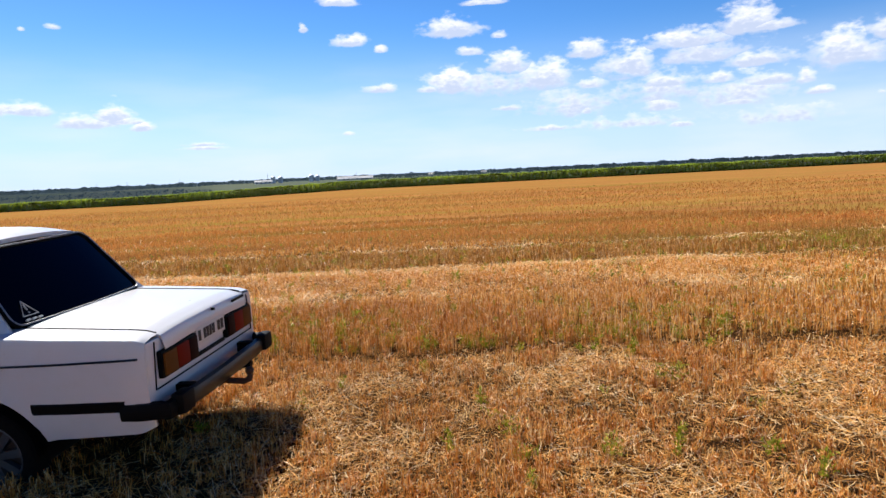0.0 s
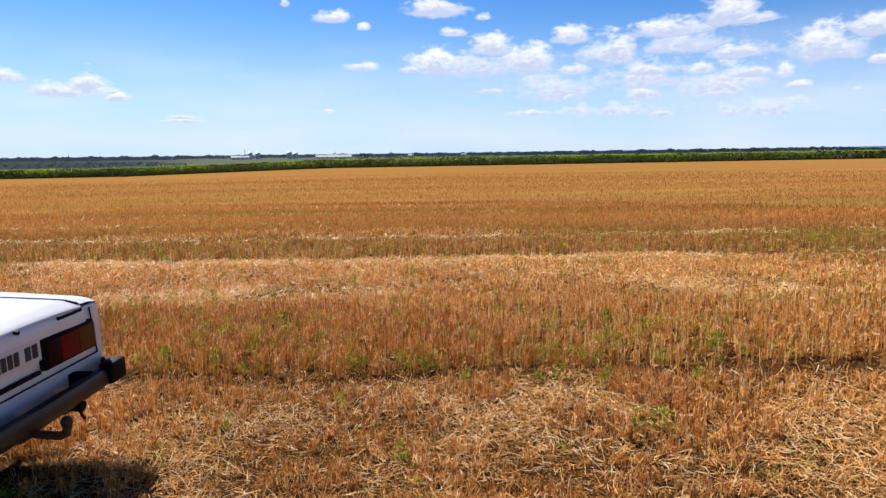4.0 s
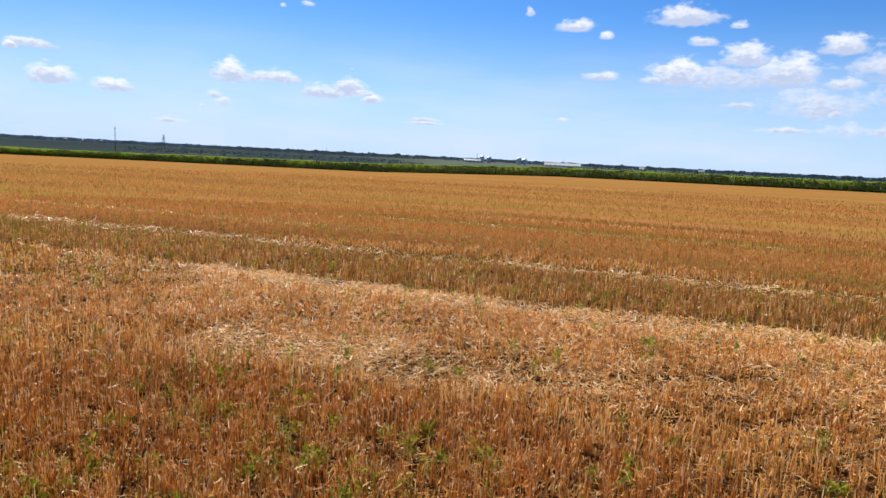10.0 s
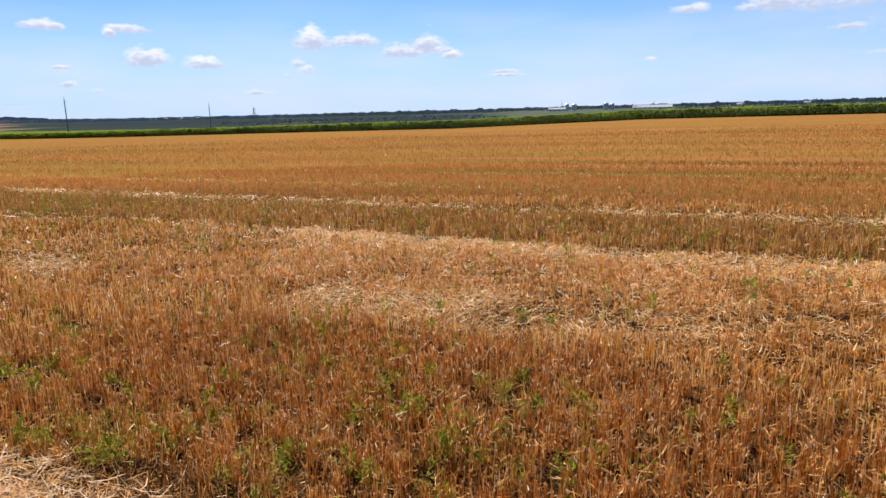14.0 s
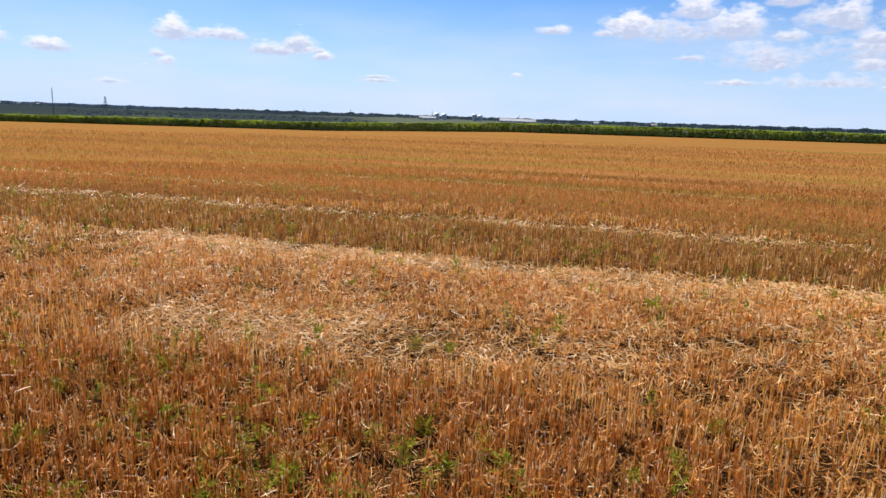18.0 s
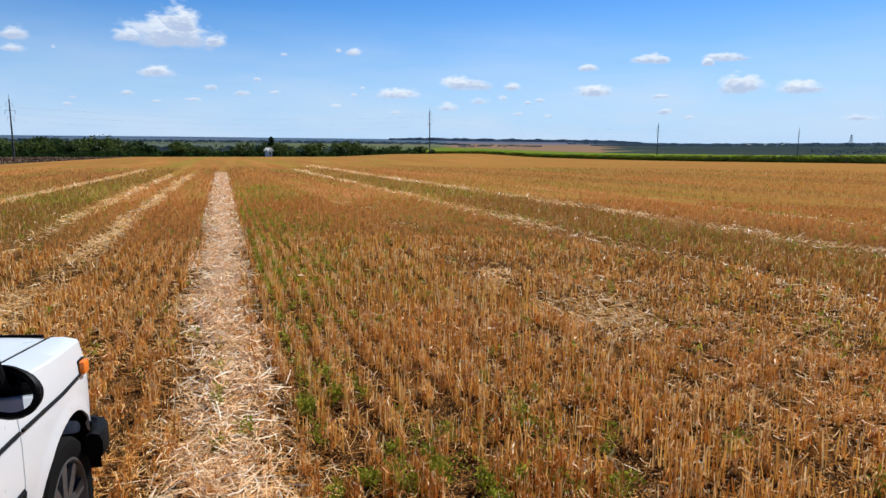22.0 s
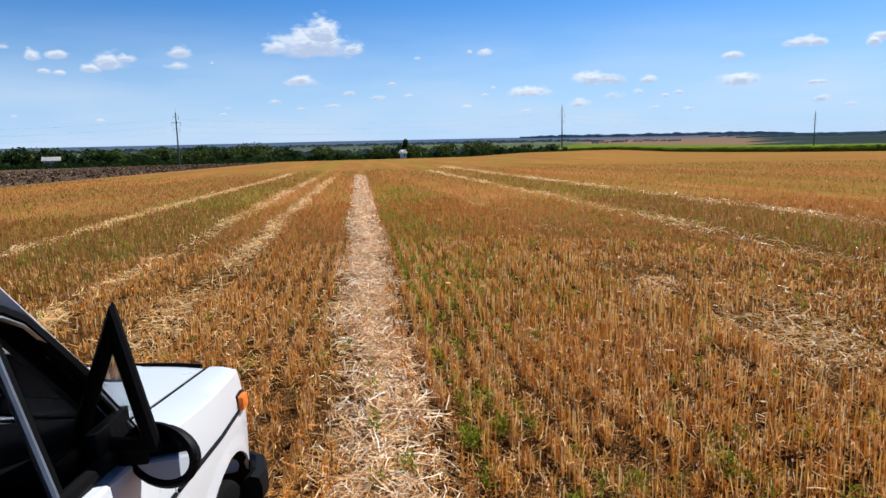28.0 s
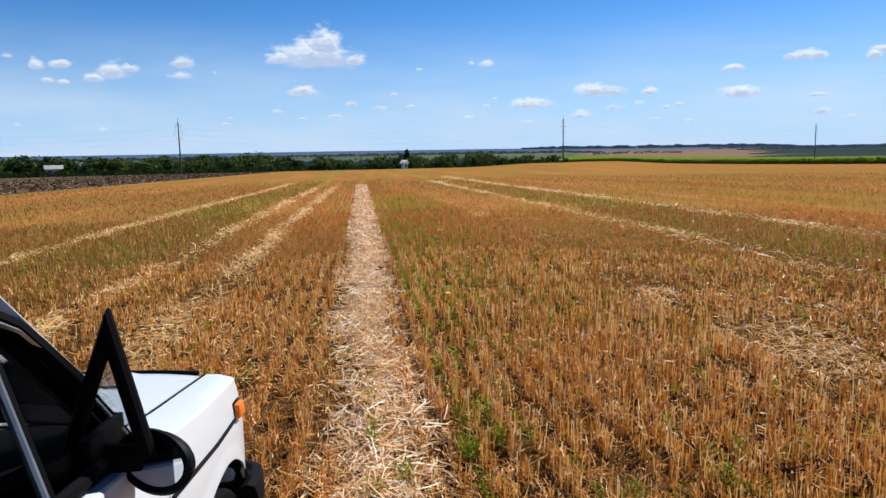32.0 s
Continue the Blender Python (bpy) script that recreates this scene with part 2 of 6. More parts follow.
sky = WN.new("ShaderNodeTexSky")
sky.sky_type, sky.sun_disc = "NISHITA", False
sky.sun_elevation, sky.sun_rotation = SUN_EL, SUN_AZ
sky.air_density, sky.dust_density, sky.ozone_density = 1.0, 0.15, 3.0
SKY_STRENGTH = 0.070
shade_mix = WN.new("ShaderNodeMix")
shade_mix.data_type = "RGBA"
shade_mix.inputs[6].default_value = (10.4, 10.4, 10.4, 1)
shade_mix.inputs[7].default_value = (5.5, 6.3, 8.0, 1)
WL.new(inner.outputs[0], shade_mix.inputs[0])
veil_mix = WN.new("ShaderNodeMix")
veil_mix.data_type = "RGBA"
WL.new(veil_fac, veil_mix.inputs[0])
deep = WN.new("ShaderNodeHueSaturation")
deep.inputs["Saturation"].default_value = 1.3
WL.new(sky.outputs[0], deep.inputs["Color"])
blue = WN.new("ShaderNodeMix")
blue.data_type, blue.blend_type = "RGBA", "MULTIPLY"
blue.inputs[0].default_value = 1.0
WL.new(deep.outputs[0], blue.inputs[6])
blue.inputs[7].default_value = (0.70, 0.88, 1.12, 1)
# the sky above the view is dimmed to weaken the fill light in shadows
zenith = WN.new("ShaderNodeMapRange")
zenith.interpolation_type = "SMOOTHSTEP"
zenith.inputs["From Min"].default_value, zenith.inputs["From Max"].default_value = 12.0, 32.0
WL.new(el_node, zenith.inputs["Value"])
dome_dimming = WN.new("ShaderNodeMix")
dome_dimming.data_type, dome_dimming.blend_type = "RGBA", "MULTIPLY"
WL.new(zenith.outputs[0], dome_dimming.inputs[0])
WL.new(blue.outputs[2], dome_dimming.inputs[6])
dome_dimming.inputs[7].default_value = (0.12, 0.18, 0.30, 1)
low = WN.new("ShaderNodeMapRange")
low.interpolation_type = "SMOOTHSTEP"
low.inputs["From Min"].default_value, low.inputs["From Max"].default_value = 13.0, -1.0
low.inputs["To Max"].default_value = 0.92
WL.new(el_node, low.inputs["Value"])
hazy = WN.new("ShaderNodeMix")
hazy.data_type = "RGBA"
WL.new(low.outputs[0], hazy.inputs[0])
WL.new(dome_dimming.outputs[2], hazy.inputs[6])
hazy.inputs[7].default_value = (5.6, 7.4, 10.0, 1)
WL.new(hazy.outputs[2], veil_mix.inputs[6])
veil_mix.inputs[7].default_value = (7.6, 8.2, 9.2, 1)
cloud_mix = WN.new("ShaderNodeMix")
cloud_mix.data_type = "RGBA"
WL.new(wmath("MULTIPLY", cover.outputs[0], 0.93), cloud_mix.inputs[0])
WL.new(veil_mix.outputs[2], cloud_mix.inputs[6])
WL.new(shade_mix.outputs[2], cloud_mix.inputs[7])
back = WN.new("ShaderNodeBackground")
WL.new(cloud_mix.outputs[2], back.inputs[0])
back.inputs[1].default_value = SKY_STRENGTH
wout = WN.new("ShaderNodeOutputWorld")
WL.new(back.outputs[0], wout.inputs[0])

sun = new("sun", bpy.data.lights.new("sun", "SUN"))
sun.data.energy, sun.data.angle, sun.data.color = 5.0, radians(0.53), (1.0, 0.95, 0.88)
sun.matrix_world = look(SUN_DIR * 50, (0, 0, 0))


# ---- materials ----
class Mat:
    """A node material with short calls for its nodes."""

    def __init__(self, name, rough=0.6, metal=0.0, colour=(0.5, 0.5, 0.5)):
        self.m = bpy.data.materials.new(name)
        self.m.use_nodes = True
        self.n, self.l = self.m.node_tree.nodes, self.m.node_tree.links
        self.b = self.n["Principled BSDF"]
        self.b.inputs["Roughness"].default_value, self.b.inputs["Metallic"].default_value = rough, metal
        self.b.inputs["Base Color"].default_value = (*colour, 1)

    def put(self, socket, value):
        if hasattr(value, "is_output"):
            self.l.new(value, socket)
        else:
            socket.default_value = value

    def place(self):
        return self.n.new("ShaderNodeTexCoord").outputs["Object"]

    def world(self):
        return self.n.new("ShaderNodeNewGeometry").outputs["Position"]

    def scaled(self, v, k):
        n = self.n.new("ShaderNodeVectorMath")
        n.operation = "MULTIPLY"
        self.put(n.inputs[0], v)
        n.inputs[1].default_value = k
        return n.outputs[0]

    def noise(self, v, scale, detail=4.0, rough=0.6):
        n = self.n.new("ShaderNodeTexNoise")
        self.put(n.inputs["Vector"], v)
        n.inputs["Scale"].default_value, n.inputs["Detail"].default_value, n.inputs["Roughness"].default_value = scale, detail, rough
        return n.outputs["Fac"]

    def voronoi(self, v, scale, out="Color"):
        n = self.n.new("ShaderNodeTexVoronoi")
        self.put(n.inputs["Vector"], v)
        n.inputs["Scale"].default_value = scale
        return n.outputs[out]

    def math(self, op, a, b=0.0, clamp=False):
        n = self.n.new("ShaderNodeMath")
        n.operation, n.use_clamp = op, clamp
        self.put(n.inputs[0], a)
        self.put(n.inputs[1], b)
        return n.outputs[0]

    def step(self, v, lo, hi, smooth=True):
        n = self.n.new("ShaderNodeMapRange")
        n.interpolation_type = "SMOOTHSTEP" if smooth else "LINEAR"
        self.put(n.inputs["Value"], v)
        n.inputs["From Min"].default_value, n.inputs["From Max"].default_value = lo, hi
        return n.outputs[0]

    def ramp(self, v, *stops):
        n = self.n.new("ShaderNodeValToRGB")
        self.put(n.inputs[0], v)
        e = n.color_ramp.elements
        while len(e) < len(stops):
            e.new(0.5)
        for i, (at, c) in enumerate(stops):
            e[i].position, e[i].color = at, (*c, 1)
        return n.outputs[0]

    def mix(self, fac, a, b, blend="MIX"):
        n = self.n.new("ShaderNodeMix")
        n.data_type, n.blend_type = "RGBA", blend
        self.put(n.inputs[0], fac)
        self.put(n.inputs[6], a if hasattr(a, "is_output") else (*a, 1))
        self.put(n.inputs[7], b if hasattr(b, "is_output") else (*b, 1))
        return n.outputs[2]

    def split(self, v):
        n = self.n.new("ShaderNodeSeparateXYZ")
        self.put(n.inputs[0], v)
        return n.outputs

    def island(self):
        return self.n.new("ShaderNodeNewGeometry").outputs["Random Per Island"]

    def random(self):
        return self.n.new("ShaderNodeObjectInfo").outputs["Random"]

    def colour(self, c):
        self.put(self.b.inputs["Base Color"], c)
        return self

    def rough(self, r):
        self.put(self.b.inputs["Roughness"], r)
        return self

    def bump(self, h, strength=0.3, distance=0.01):
        n = self.n.new("ShaderNodeBump")
        self.put(n.inputs["Height"], h)
        n.inputs["Strength"].default_value, n.inputs["Distance"].default_value = strength, distance
        self.l.new(n.outputs[0], self.b.inputs["Normal"])
        return self


ROW_X, ROW_Y = 0.9931, 0.1170  # across the drill rows


def field_s(m):
    x, y, z = m.split(m.world())
    s = m.math("ADD", m.math("MULTIPLY", x, ROW_X), m.math("MULTIPLY", y, ROW_Y))
    return s, x, y


def thin_leaf(m, share):
    """Lets some light through, as dry straw and leaves do."""
    t = m.n.new("ShaderNodeBsdfTranslucent")
    base = m.b.inputs["Base Color"].links[0].from_socket
    m.l.new(base, t.inputs["Color"])
    mixer = m.n.new("ShaderNodeMixShader")
    mixer.inputs[0].default_value = share
    m.l.new(m.b.outputs[0], mixer.inputs[1])
    m.l.new(t.outputs[0], mixer.inputs[2])
    m.l.new(mixer.outputs[0], m.n["Material Output"].inputs["Surface"])


def row_bands(m, scale):
    """Slow change from strip to strip along the drill rows."""
    s, x, y = field_s(m)
    rows = m.n.new("ShaderNodeCombineXYZ")
    m.put(rows.inputs[0], s)
    m.put(rows.inputs[1], m.math("MULTIPLY", y, 0.09))
    return m.noise(rows.outputs[0], scale, 3.0, 0.6)


def straw_material(name, stops, share=0.3, gloss=0.05, banded=False):
    m = Mat(name, 0.75)
    c = m.ramp(m.island(), *stops)
    if banded:
        c = m.mix(m.math("MULTIPLY", m.step(row_bands(m, 0.16), 0.44, 0.58), 0.75), c, (0.40, 0.20, 0.055))
        c = m.mix(m.math("MULTIPLY", m.step(row_bands(m, 0.31), 0.55, 0.66), 0.7), c, (0.36, 0.27, 0.05))
    v = m.noise(m.world(), 60.0, 2.0)
    m.colour(m.mix(m.math("MULTIPLY", v, 0.16), c, (0.48, 0.19, 0.035), "MIX"))
    m.b.inputs["Specular IOR Level"].default_value = gloss
    m.b.inputs["Roughness"].default_value = 0.42
    thin_leaf(m, share)
    return m.m


STALK_STOPS = ((0.0, (0.22, 0.068, 0.010)), (0.25, (0.62, 0.255, 0.036)), (0.7, (0.91, 0.54, 0.13)), (1.0, (0.96, 0.78, 0.44)))
STRAW_STOPS = ((0.0, (0.46, 0.16, 0.024)), (0.25, (0.82, 0.38, 0.07)), (0.7, (0.93, 0.57, 0.18)), (1.0, (0.96, 0.80, 0.50)))
SHRED_STOPS = ((0.0, (0.24, 0.066, 0.012)), (0.35, (0.66, 0.26, 0.044)), (0.78, (0.90, 0.50, 0.138)), (1.0, (0.96, 0.76, 0.44)))
SWATH_STOPS = ((0.0, (0.64, 0.32, 0.11)), (0.3, (0.87, 0.55, 0.27)), (0.7, (0.93, 0.73, 0.47)), (1.0, (0.95, 0.89, 0.75)))
M_STALK = straw_material("standing_stubble", STALK_STOPS, 0.28, 0.3)
M_SWATH = straw_material("pale_threshed_straw", SWATH_STOPS, 0.18, 0.15)
PALE_STOPS = ((0.0, (0.62, 0.28, 0.065)), (0.3, (0.88, 0.52, 0.16)), (0.7, (0.94, 0.68, 0.32)), (1.0, (0.95, 0.84, 0.58)))
M_PALE = straw_material("pale_golden_straw", PALE_STOPS, 0.25, 0.15)
M_STRAW = straw_material("loose_straw", STRAW_STOPS, 0.26, 0.2)
M_SHRED = straw_material("shredded_straw", SHRED_STOPS, 0.28, 0.15)
DULL_STOPS = ((0.0, (0.30, 0.13, 0.03)), (0.4, (0.50, 0.25, 0.06)), (0.8, (0.66, 0.38, 0.12)), (1.0, (0.78, 0.55, 0.27)))
TIP_STOPS = ((0.0, (0.62, 0.36, 0.13)), (0.5, (0.84, 0.62, 0.34)), (1.0, (0.93, 0.86, 0.70)))
M_DULL = straw_material("grey_brown_stubble", DULL_STOPS, 0.24, 0.15)
FAR_STOPS = ((0.0, (0.52, 0.215, 0.050)), (0.5, (0.63, 0.285, 0.074)), (1.0, (0.74, 0.40, 0.13)))
M_FAR_STALK = straw_material("stubble_afar", FAR_STOPS, 0.32, 0.1, True)
M_TIP = straw_material("cut_straw_end", TIP_STOPS, 0.2, 0.3)


def leaf_material(name, dark, mid, light, share=0.3):
    m = Mat(name, 0.55)
    m.colour(m.ramp(m.island(), (0.0, dark), (0.55, mid), (1.0, light)))
    m.b.inputs["Specular IOR Level"].default_value = 0.08
    thin_leaf(m, share)
    return m.m


M_WEED = leaf_material("weed_leaf", (0.15, 0.17, 0.012), (0.28, 0.31, 0.022), (0.44, 0.44, 0.055), 0.4)
M_OLIVE = leaf_material("olive_weed_leaf", (0.26, 0.20, 0.025), (0.34, 0.27, 0.035), (0.44, 0.36, 0.06))
M_CORN = leaf_material("maize_leaf", (0.22, 0.30, 0.024), (0.28, 0.38, 0.034), (0.35, 0.45, 0.06), 0.45)
M_TREE = leaf_material("tree_leaf", (0.014, 0.03, 0.009), (0.03, 0.058, 0.015), (0.06, 0.10, 0.025))
M_BUSH = leaf_material("bush_leaf", (0.035, 0.055, 0.012), (0.07, 0.10, 0.022), (0.13, 0.17, 0.04))
# distance haze put into these leaf colours: bluer and paler than near leaves
M_FAR_HAZE_TREE = leaf_material("far_haze_tree_leaf", (0.045, 0.07, 0.085), (0.065, 0.095, 0.11), (0.09, 0.125, 0.13))
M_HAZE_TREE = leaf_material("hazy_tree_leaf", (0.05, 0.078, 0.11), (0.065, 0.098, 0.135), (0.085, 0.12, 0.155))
M_BARK = Mat("bark", 0.9, 0, (0.07, 0.05, 0.035)).m


def ground_material():
    m = Mat("field_ground", 1.0)
    m.b.inputs["Specular IOR Level"].default_value = 0.0
    s, x, y = field_s(m)
    p = m.world()
    rows = m.n.new("ShaderNodeCombineXYZ")
    m.put(rows.inputs[0], s)
    m.put(rows.inputs[1], m.math("MULTIPLY", y, 0.06))
    rp = rows.outputs[0]
    fine = m.noise(p, 22.0, 5.0, 0.7)
    soil = m.mix(fine, (0.012, 0.007, 0.004), (0.06, 0.032, 0.015))
    litter = m.noise(m.scaled(p, (1, 0.6, 1)), 110.0, 3.0, 0.7)
    near = m.mix(m.step(litter, 0.52, 0.64), soil, (0.40, 0.18, 0.045))
    # from afar the stubble itself is what colours the field
    band = m.noise(rp, 0.55, 3.0, 0.6)
    gold = m.mix(m.step(band, 0.36, 0.64), (0.32, 0.135, 0.042), (0.46, 0.212, 0.075))
    gold = m.mix(m.step(m.noise(rp, 0.9, 2.0), 0.62, 0.72), gold, (0.50, 0.28, 0.11))
    gold = m.mix(m.math("MULTIPLY", m.step(m.noise(m.scaled(p, (0.25, 0.07, 0)), 1.0, 4.0, 0.65), 0.52, 0.66), 0.6), gold, (0.27, 0.215, 0.045))
    gold = m.mix(m.math("MULTIPLY", m.noise(p, 7.0, 4.0, 0.75), 0.6), gold, (0.25, 0.10, 0.022))
    gold = m.mix(m.math("MULTIPLY", m.step(row_bands(m, 0.16), 0.44, 0.58), 0.65), gold, (0.27, 0.12, 0.042))
    gold = m.mix(m.math("MULTIPLY", m.step(row_bands(m, 0.31), 0.55, 0.66), 0.6), gold, (0.26, 0.20, 0.04))
    wob = m.math("ADD", s, m.math("MULTIPLY", m.math("SUBTRACT", m.noise(p, 0.3, 3.0), 0.5), 1.2))
    streak = m.math("MULTIPLY", m.step(m.noise(rp, 0.8, 3.0, 0.6), 0.44, 0.60), 0.42)
    for lo_s, hi_s, k in ((-4.6, -2.1, 0.6), (1.8, 4.2, 0.2), (8.0, 10.3, 0.5), (17.5, 20.0, 0.35), (27.0, 29.5, 0.3)):
        inside = m.math("MULTIPLY", m.step(wob, lo_s - 0.3, lo_s + 0.3), m.step(wob, hi_s + 0.3, hi_s - 0.3))
        streak = m.math("MAXIMUM", streak, m.math("MULTIPLY", inside, k))
    gold = m.mix(streak, gold, (0.21, 0.18, 0.03))
    ln = m.n.new("ShaderNodeVectorMath")
    ln.operation = "LENGTH"
    m.put(ln.inputs[0], p)
    r = ln.outputs["Value"]
    field = m.mix(m.step(r, 6.0, 24.0), near, gold)
    # ploughed land beyond the stubble on one side
    clod = m.noise(p, 0.9, 5.0, 0.75)
    plough = m.mix(m.step(clod, 0.35, 0.65), (0.05, 0.032, 0.022), (0.19, 0.125, 0.085))
    field = m.mix(m.step(m.math("ADD", s, m.math("MULTIPLY", clod, 1.6)), -23.0, -23.6), field, plough)
    # meadows and fields of the distance
    cell = m.voronoi(m.scaled(p, (0.0022, 0.0034, 0)), 1.0)
    cr, cg, cb = m.split(cell)
    land = m.ramp(cr, (0.0, (0.05, 0.07, 0.05)), (0.35, (0.10, 0.13, 0.06)), (0.6, (0.24, 0.20, 0.11)), (0.85, (0.09, 0.11, 0.09)), (1.0, (0.15, 0.17, 0.12)))
    land = m.mix(m.math("MULTIPLY", m.noise(p, 0.02, 4.0), 0.6), land, (0.06, 0.085, 0.06))
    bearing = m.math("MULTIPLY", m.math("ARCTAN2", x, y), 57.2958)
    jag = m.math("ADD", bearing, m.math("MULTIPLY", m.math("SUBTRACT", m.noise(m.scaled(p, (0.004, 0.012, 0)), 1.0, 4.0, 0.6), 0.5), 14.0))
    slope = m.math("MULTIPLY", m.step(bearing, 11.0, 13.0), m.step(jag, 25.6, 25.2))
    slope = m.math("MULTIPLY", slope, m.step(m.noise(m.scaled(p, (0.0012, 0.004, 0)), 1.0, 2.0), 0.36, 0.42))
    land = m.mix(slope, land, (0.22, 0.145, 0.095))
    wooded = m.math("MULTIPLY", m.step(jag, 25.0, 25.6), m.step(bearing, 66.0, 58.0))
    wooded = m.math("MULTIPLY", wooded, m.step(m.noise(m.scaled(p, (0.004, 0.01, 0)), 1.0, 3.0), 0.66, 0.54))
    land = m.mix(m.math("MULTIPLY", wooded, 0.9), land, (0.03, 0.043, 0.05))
    # distance haze put into the land colour: it turns blue further out
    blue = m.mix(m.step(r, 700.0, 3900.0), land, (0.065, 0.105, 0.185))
    grass = m.mix(m.noise(p, 0.4, 4.0), (0.03, 0.05, 0.018), (0.065, 0.08, 0.03))
    grass = m.mix(m.math("MULTIPLY", wooded, 0.9), grass, (0.032, 0.045, 0.036))
    blue = m.mix(m.step(r, 420.0, 330.0), blue, grass)
    far_side = m.math("MULTIPLY", m.step(y, 219.0, 221.0), m.step(x, 46.0, 44.0))
    off = m.math("MAXIMUM", far_side, m.step(s, 168.5, 169.5))
    off = m.math("MAXIMUM", off, m.step(r, 640.0, 660.0))
    off = m.math("MAXIMUM", off, m.step(s, -95.0, -100.0))
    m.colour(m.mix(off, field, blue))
    h = m.math("ADD", m.math("MULTIPLY", fine, 0.6), m.math("MULTIPLY", litter, 0.4))
    m.bump(h, 0.7, 0.03)
    return m.m


M_GROUND = ground_material()


# ---- mesh helpers ----
def mesh_from(name, verts, faces, mat=None, smooth=False):
    """A mesh from arrays; faces all have the same number of corners."""
    verts, faces = np.asarray(verts, np.float32), np.asarray(faces, np.int32)
    me = bpy.data.meshes.new(name)
    me.vertices.add(len(verts))
    me.vertices.foreach_set("co", verts.ravel())
    k = faces.shape[1]
    me.loops.add(faces.size)
    me.loops.foreach_set("vertex_index", faces.ravel())
    me.polygons.add(len(faces))
    me.polygons.foreach_set("loop_start", np.arange(0, faces.size, k, dtype=np.int32))
    me.polygons.foreach_set("use_smooth", np.full(len(faces), smooth))
    me.update(calc_edges=True)
    if mat:
        me.materials.append(mat)
    return me


def part(name, bm, material, parent, label="", smooth=True, angle=35):
    """Links a bmesh as one mesh object under a thing or a part."""
    me = bpy.data.meshes.new(name)
    bmesh.ops.recalc_face_normals(bm, faces=bm.faces)
    for f in bm.faces:
        f.smooth = smooth
    for e in bm.edges:
        if len(e.link_faces) == 2 and e.calc_face_angle(0) > radians(angle):
            e.smooth = False
    bm.to_mesh(me)
    bm.free()
    if material:
        me.materials.append(material)
    ob = new(name, me)
    if parent:
        ob.parent = parent
    if label:
        ob["label"] = label
    return ob


def box(bm, x0, x1, y0, y1, z0, z1, bevel=0.0, m=None):
    r = bmesh.ops.create_cube(bm, size=1.0)
    vs = r["verts"]
    bmesh.ops.scale(bm, vec=(x1 - x0, y1 - y0, z1 - z0), verts=vs)
    bmesh.ops.translate(bm, vec=((x0 + x1) / 2, (y0 + y1) / 2, (z0 + z1) / 2), verts=vs)
    if m is not None:
        bmesh.ops.transform(bm, matrix=m, verts=vs)
    if bevel:
        es = list({e for v in vs for e in v.link_edges})
        bmesh.ops.bevel(bm, geom=es, offset=bevel, segments=2, affect="EDGES", profile=0.6)
    return bm


def tube(bm, a, b, r0, r1=None, sides=10, cap=True):
    a, b = Vector(a), Vector(b)
    d = b - a
    m = Matrix.Translation((a + b) / 2) @ d.to_track_quat("Z", "Y").to_matrix().to_4x4()
    bmesh.ops.create_cone(bm, cap_ends=cap, segments=sides, radius1=r0, radius2=r0 if r1 is None else r1, depth=d.length, matrix=m)
    return bm


def sweep(bm, points, radius, sides=8, closed=False):
    """A round bar along points."""
    rings = []
    pts = [Vector(p) for p in points]
    n = len(pts)
    for i, p in enumerate(pts):
        a = pts[(i - 1) % n] if closed or i else p
        b = pts[(i + 1) % n] if closed or i < n - 1 else p
        q = (b - a).to_track_quat("Z", "Y")
        rings.append([bm.verts.new(p + q @ Vector((radius * math.cos(t * 2 * math.pi / sides), radius * math.sin(t * 2 * math.pi / sides), 0))) for t in range(sides)])
    for i in range(n if closed else n - 1):
        a, b = rings[i], rings[(i + 1) % n]
        for k in range(sides):
            bm.faces.new((a[k], a[(k + 1) % sides], b[(k + 1) % sides], b[k]))
    if not closed:
        bm.faces.new(rings[0][::-1])
        bm.faces.new(rings[-1])
    return bm


# ---- ground: one sheet to the horizon ----
def smooth01(v):
    v = np.clip(v, 0, 1)
    return v * v * (3 - 2 * v)


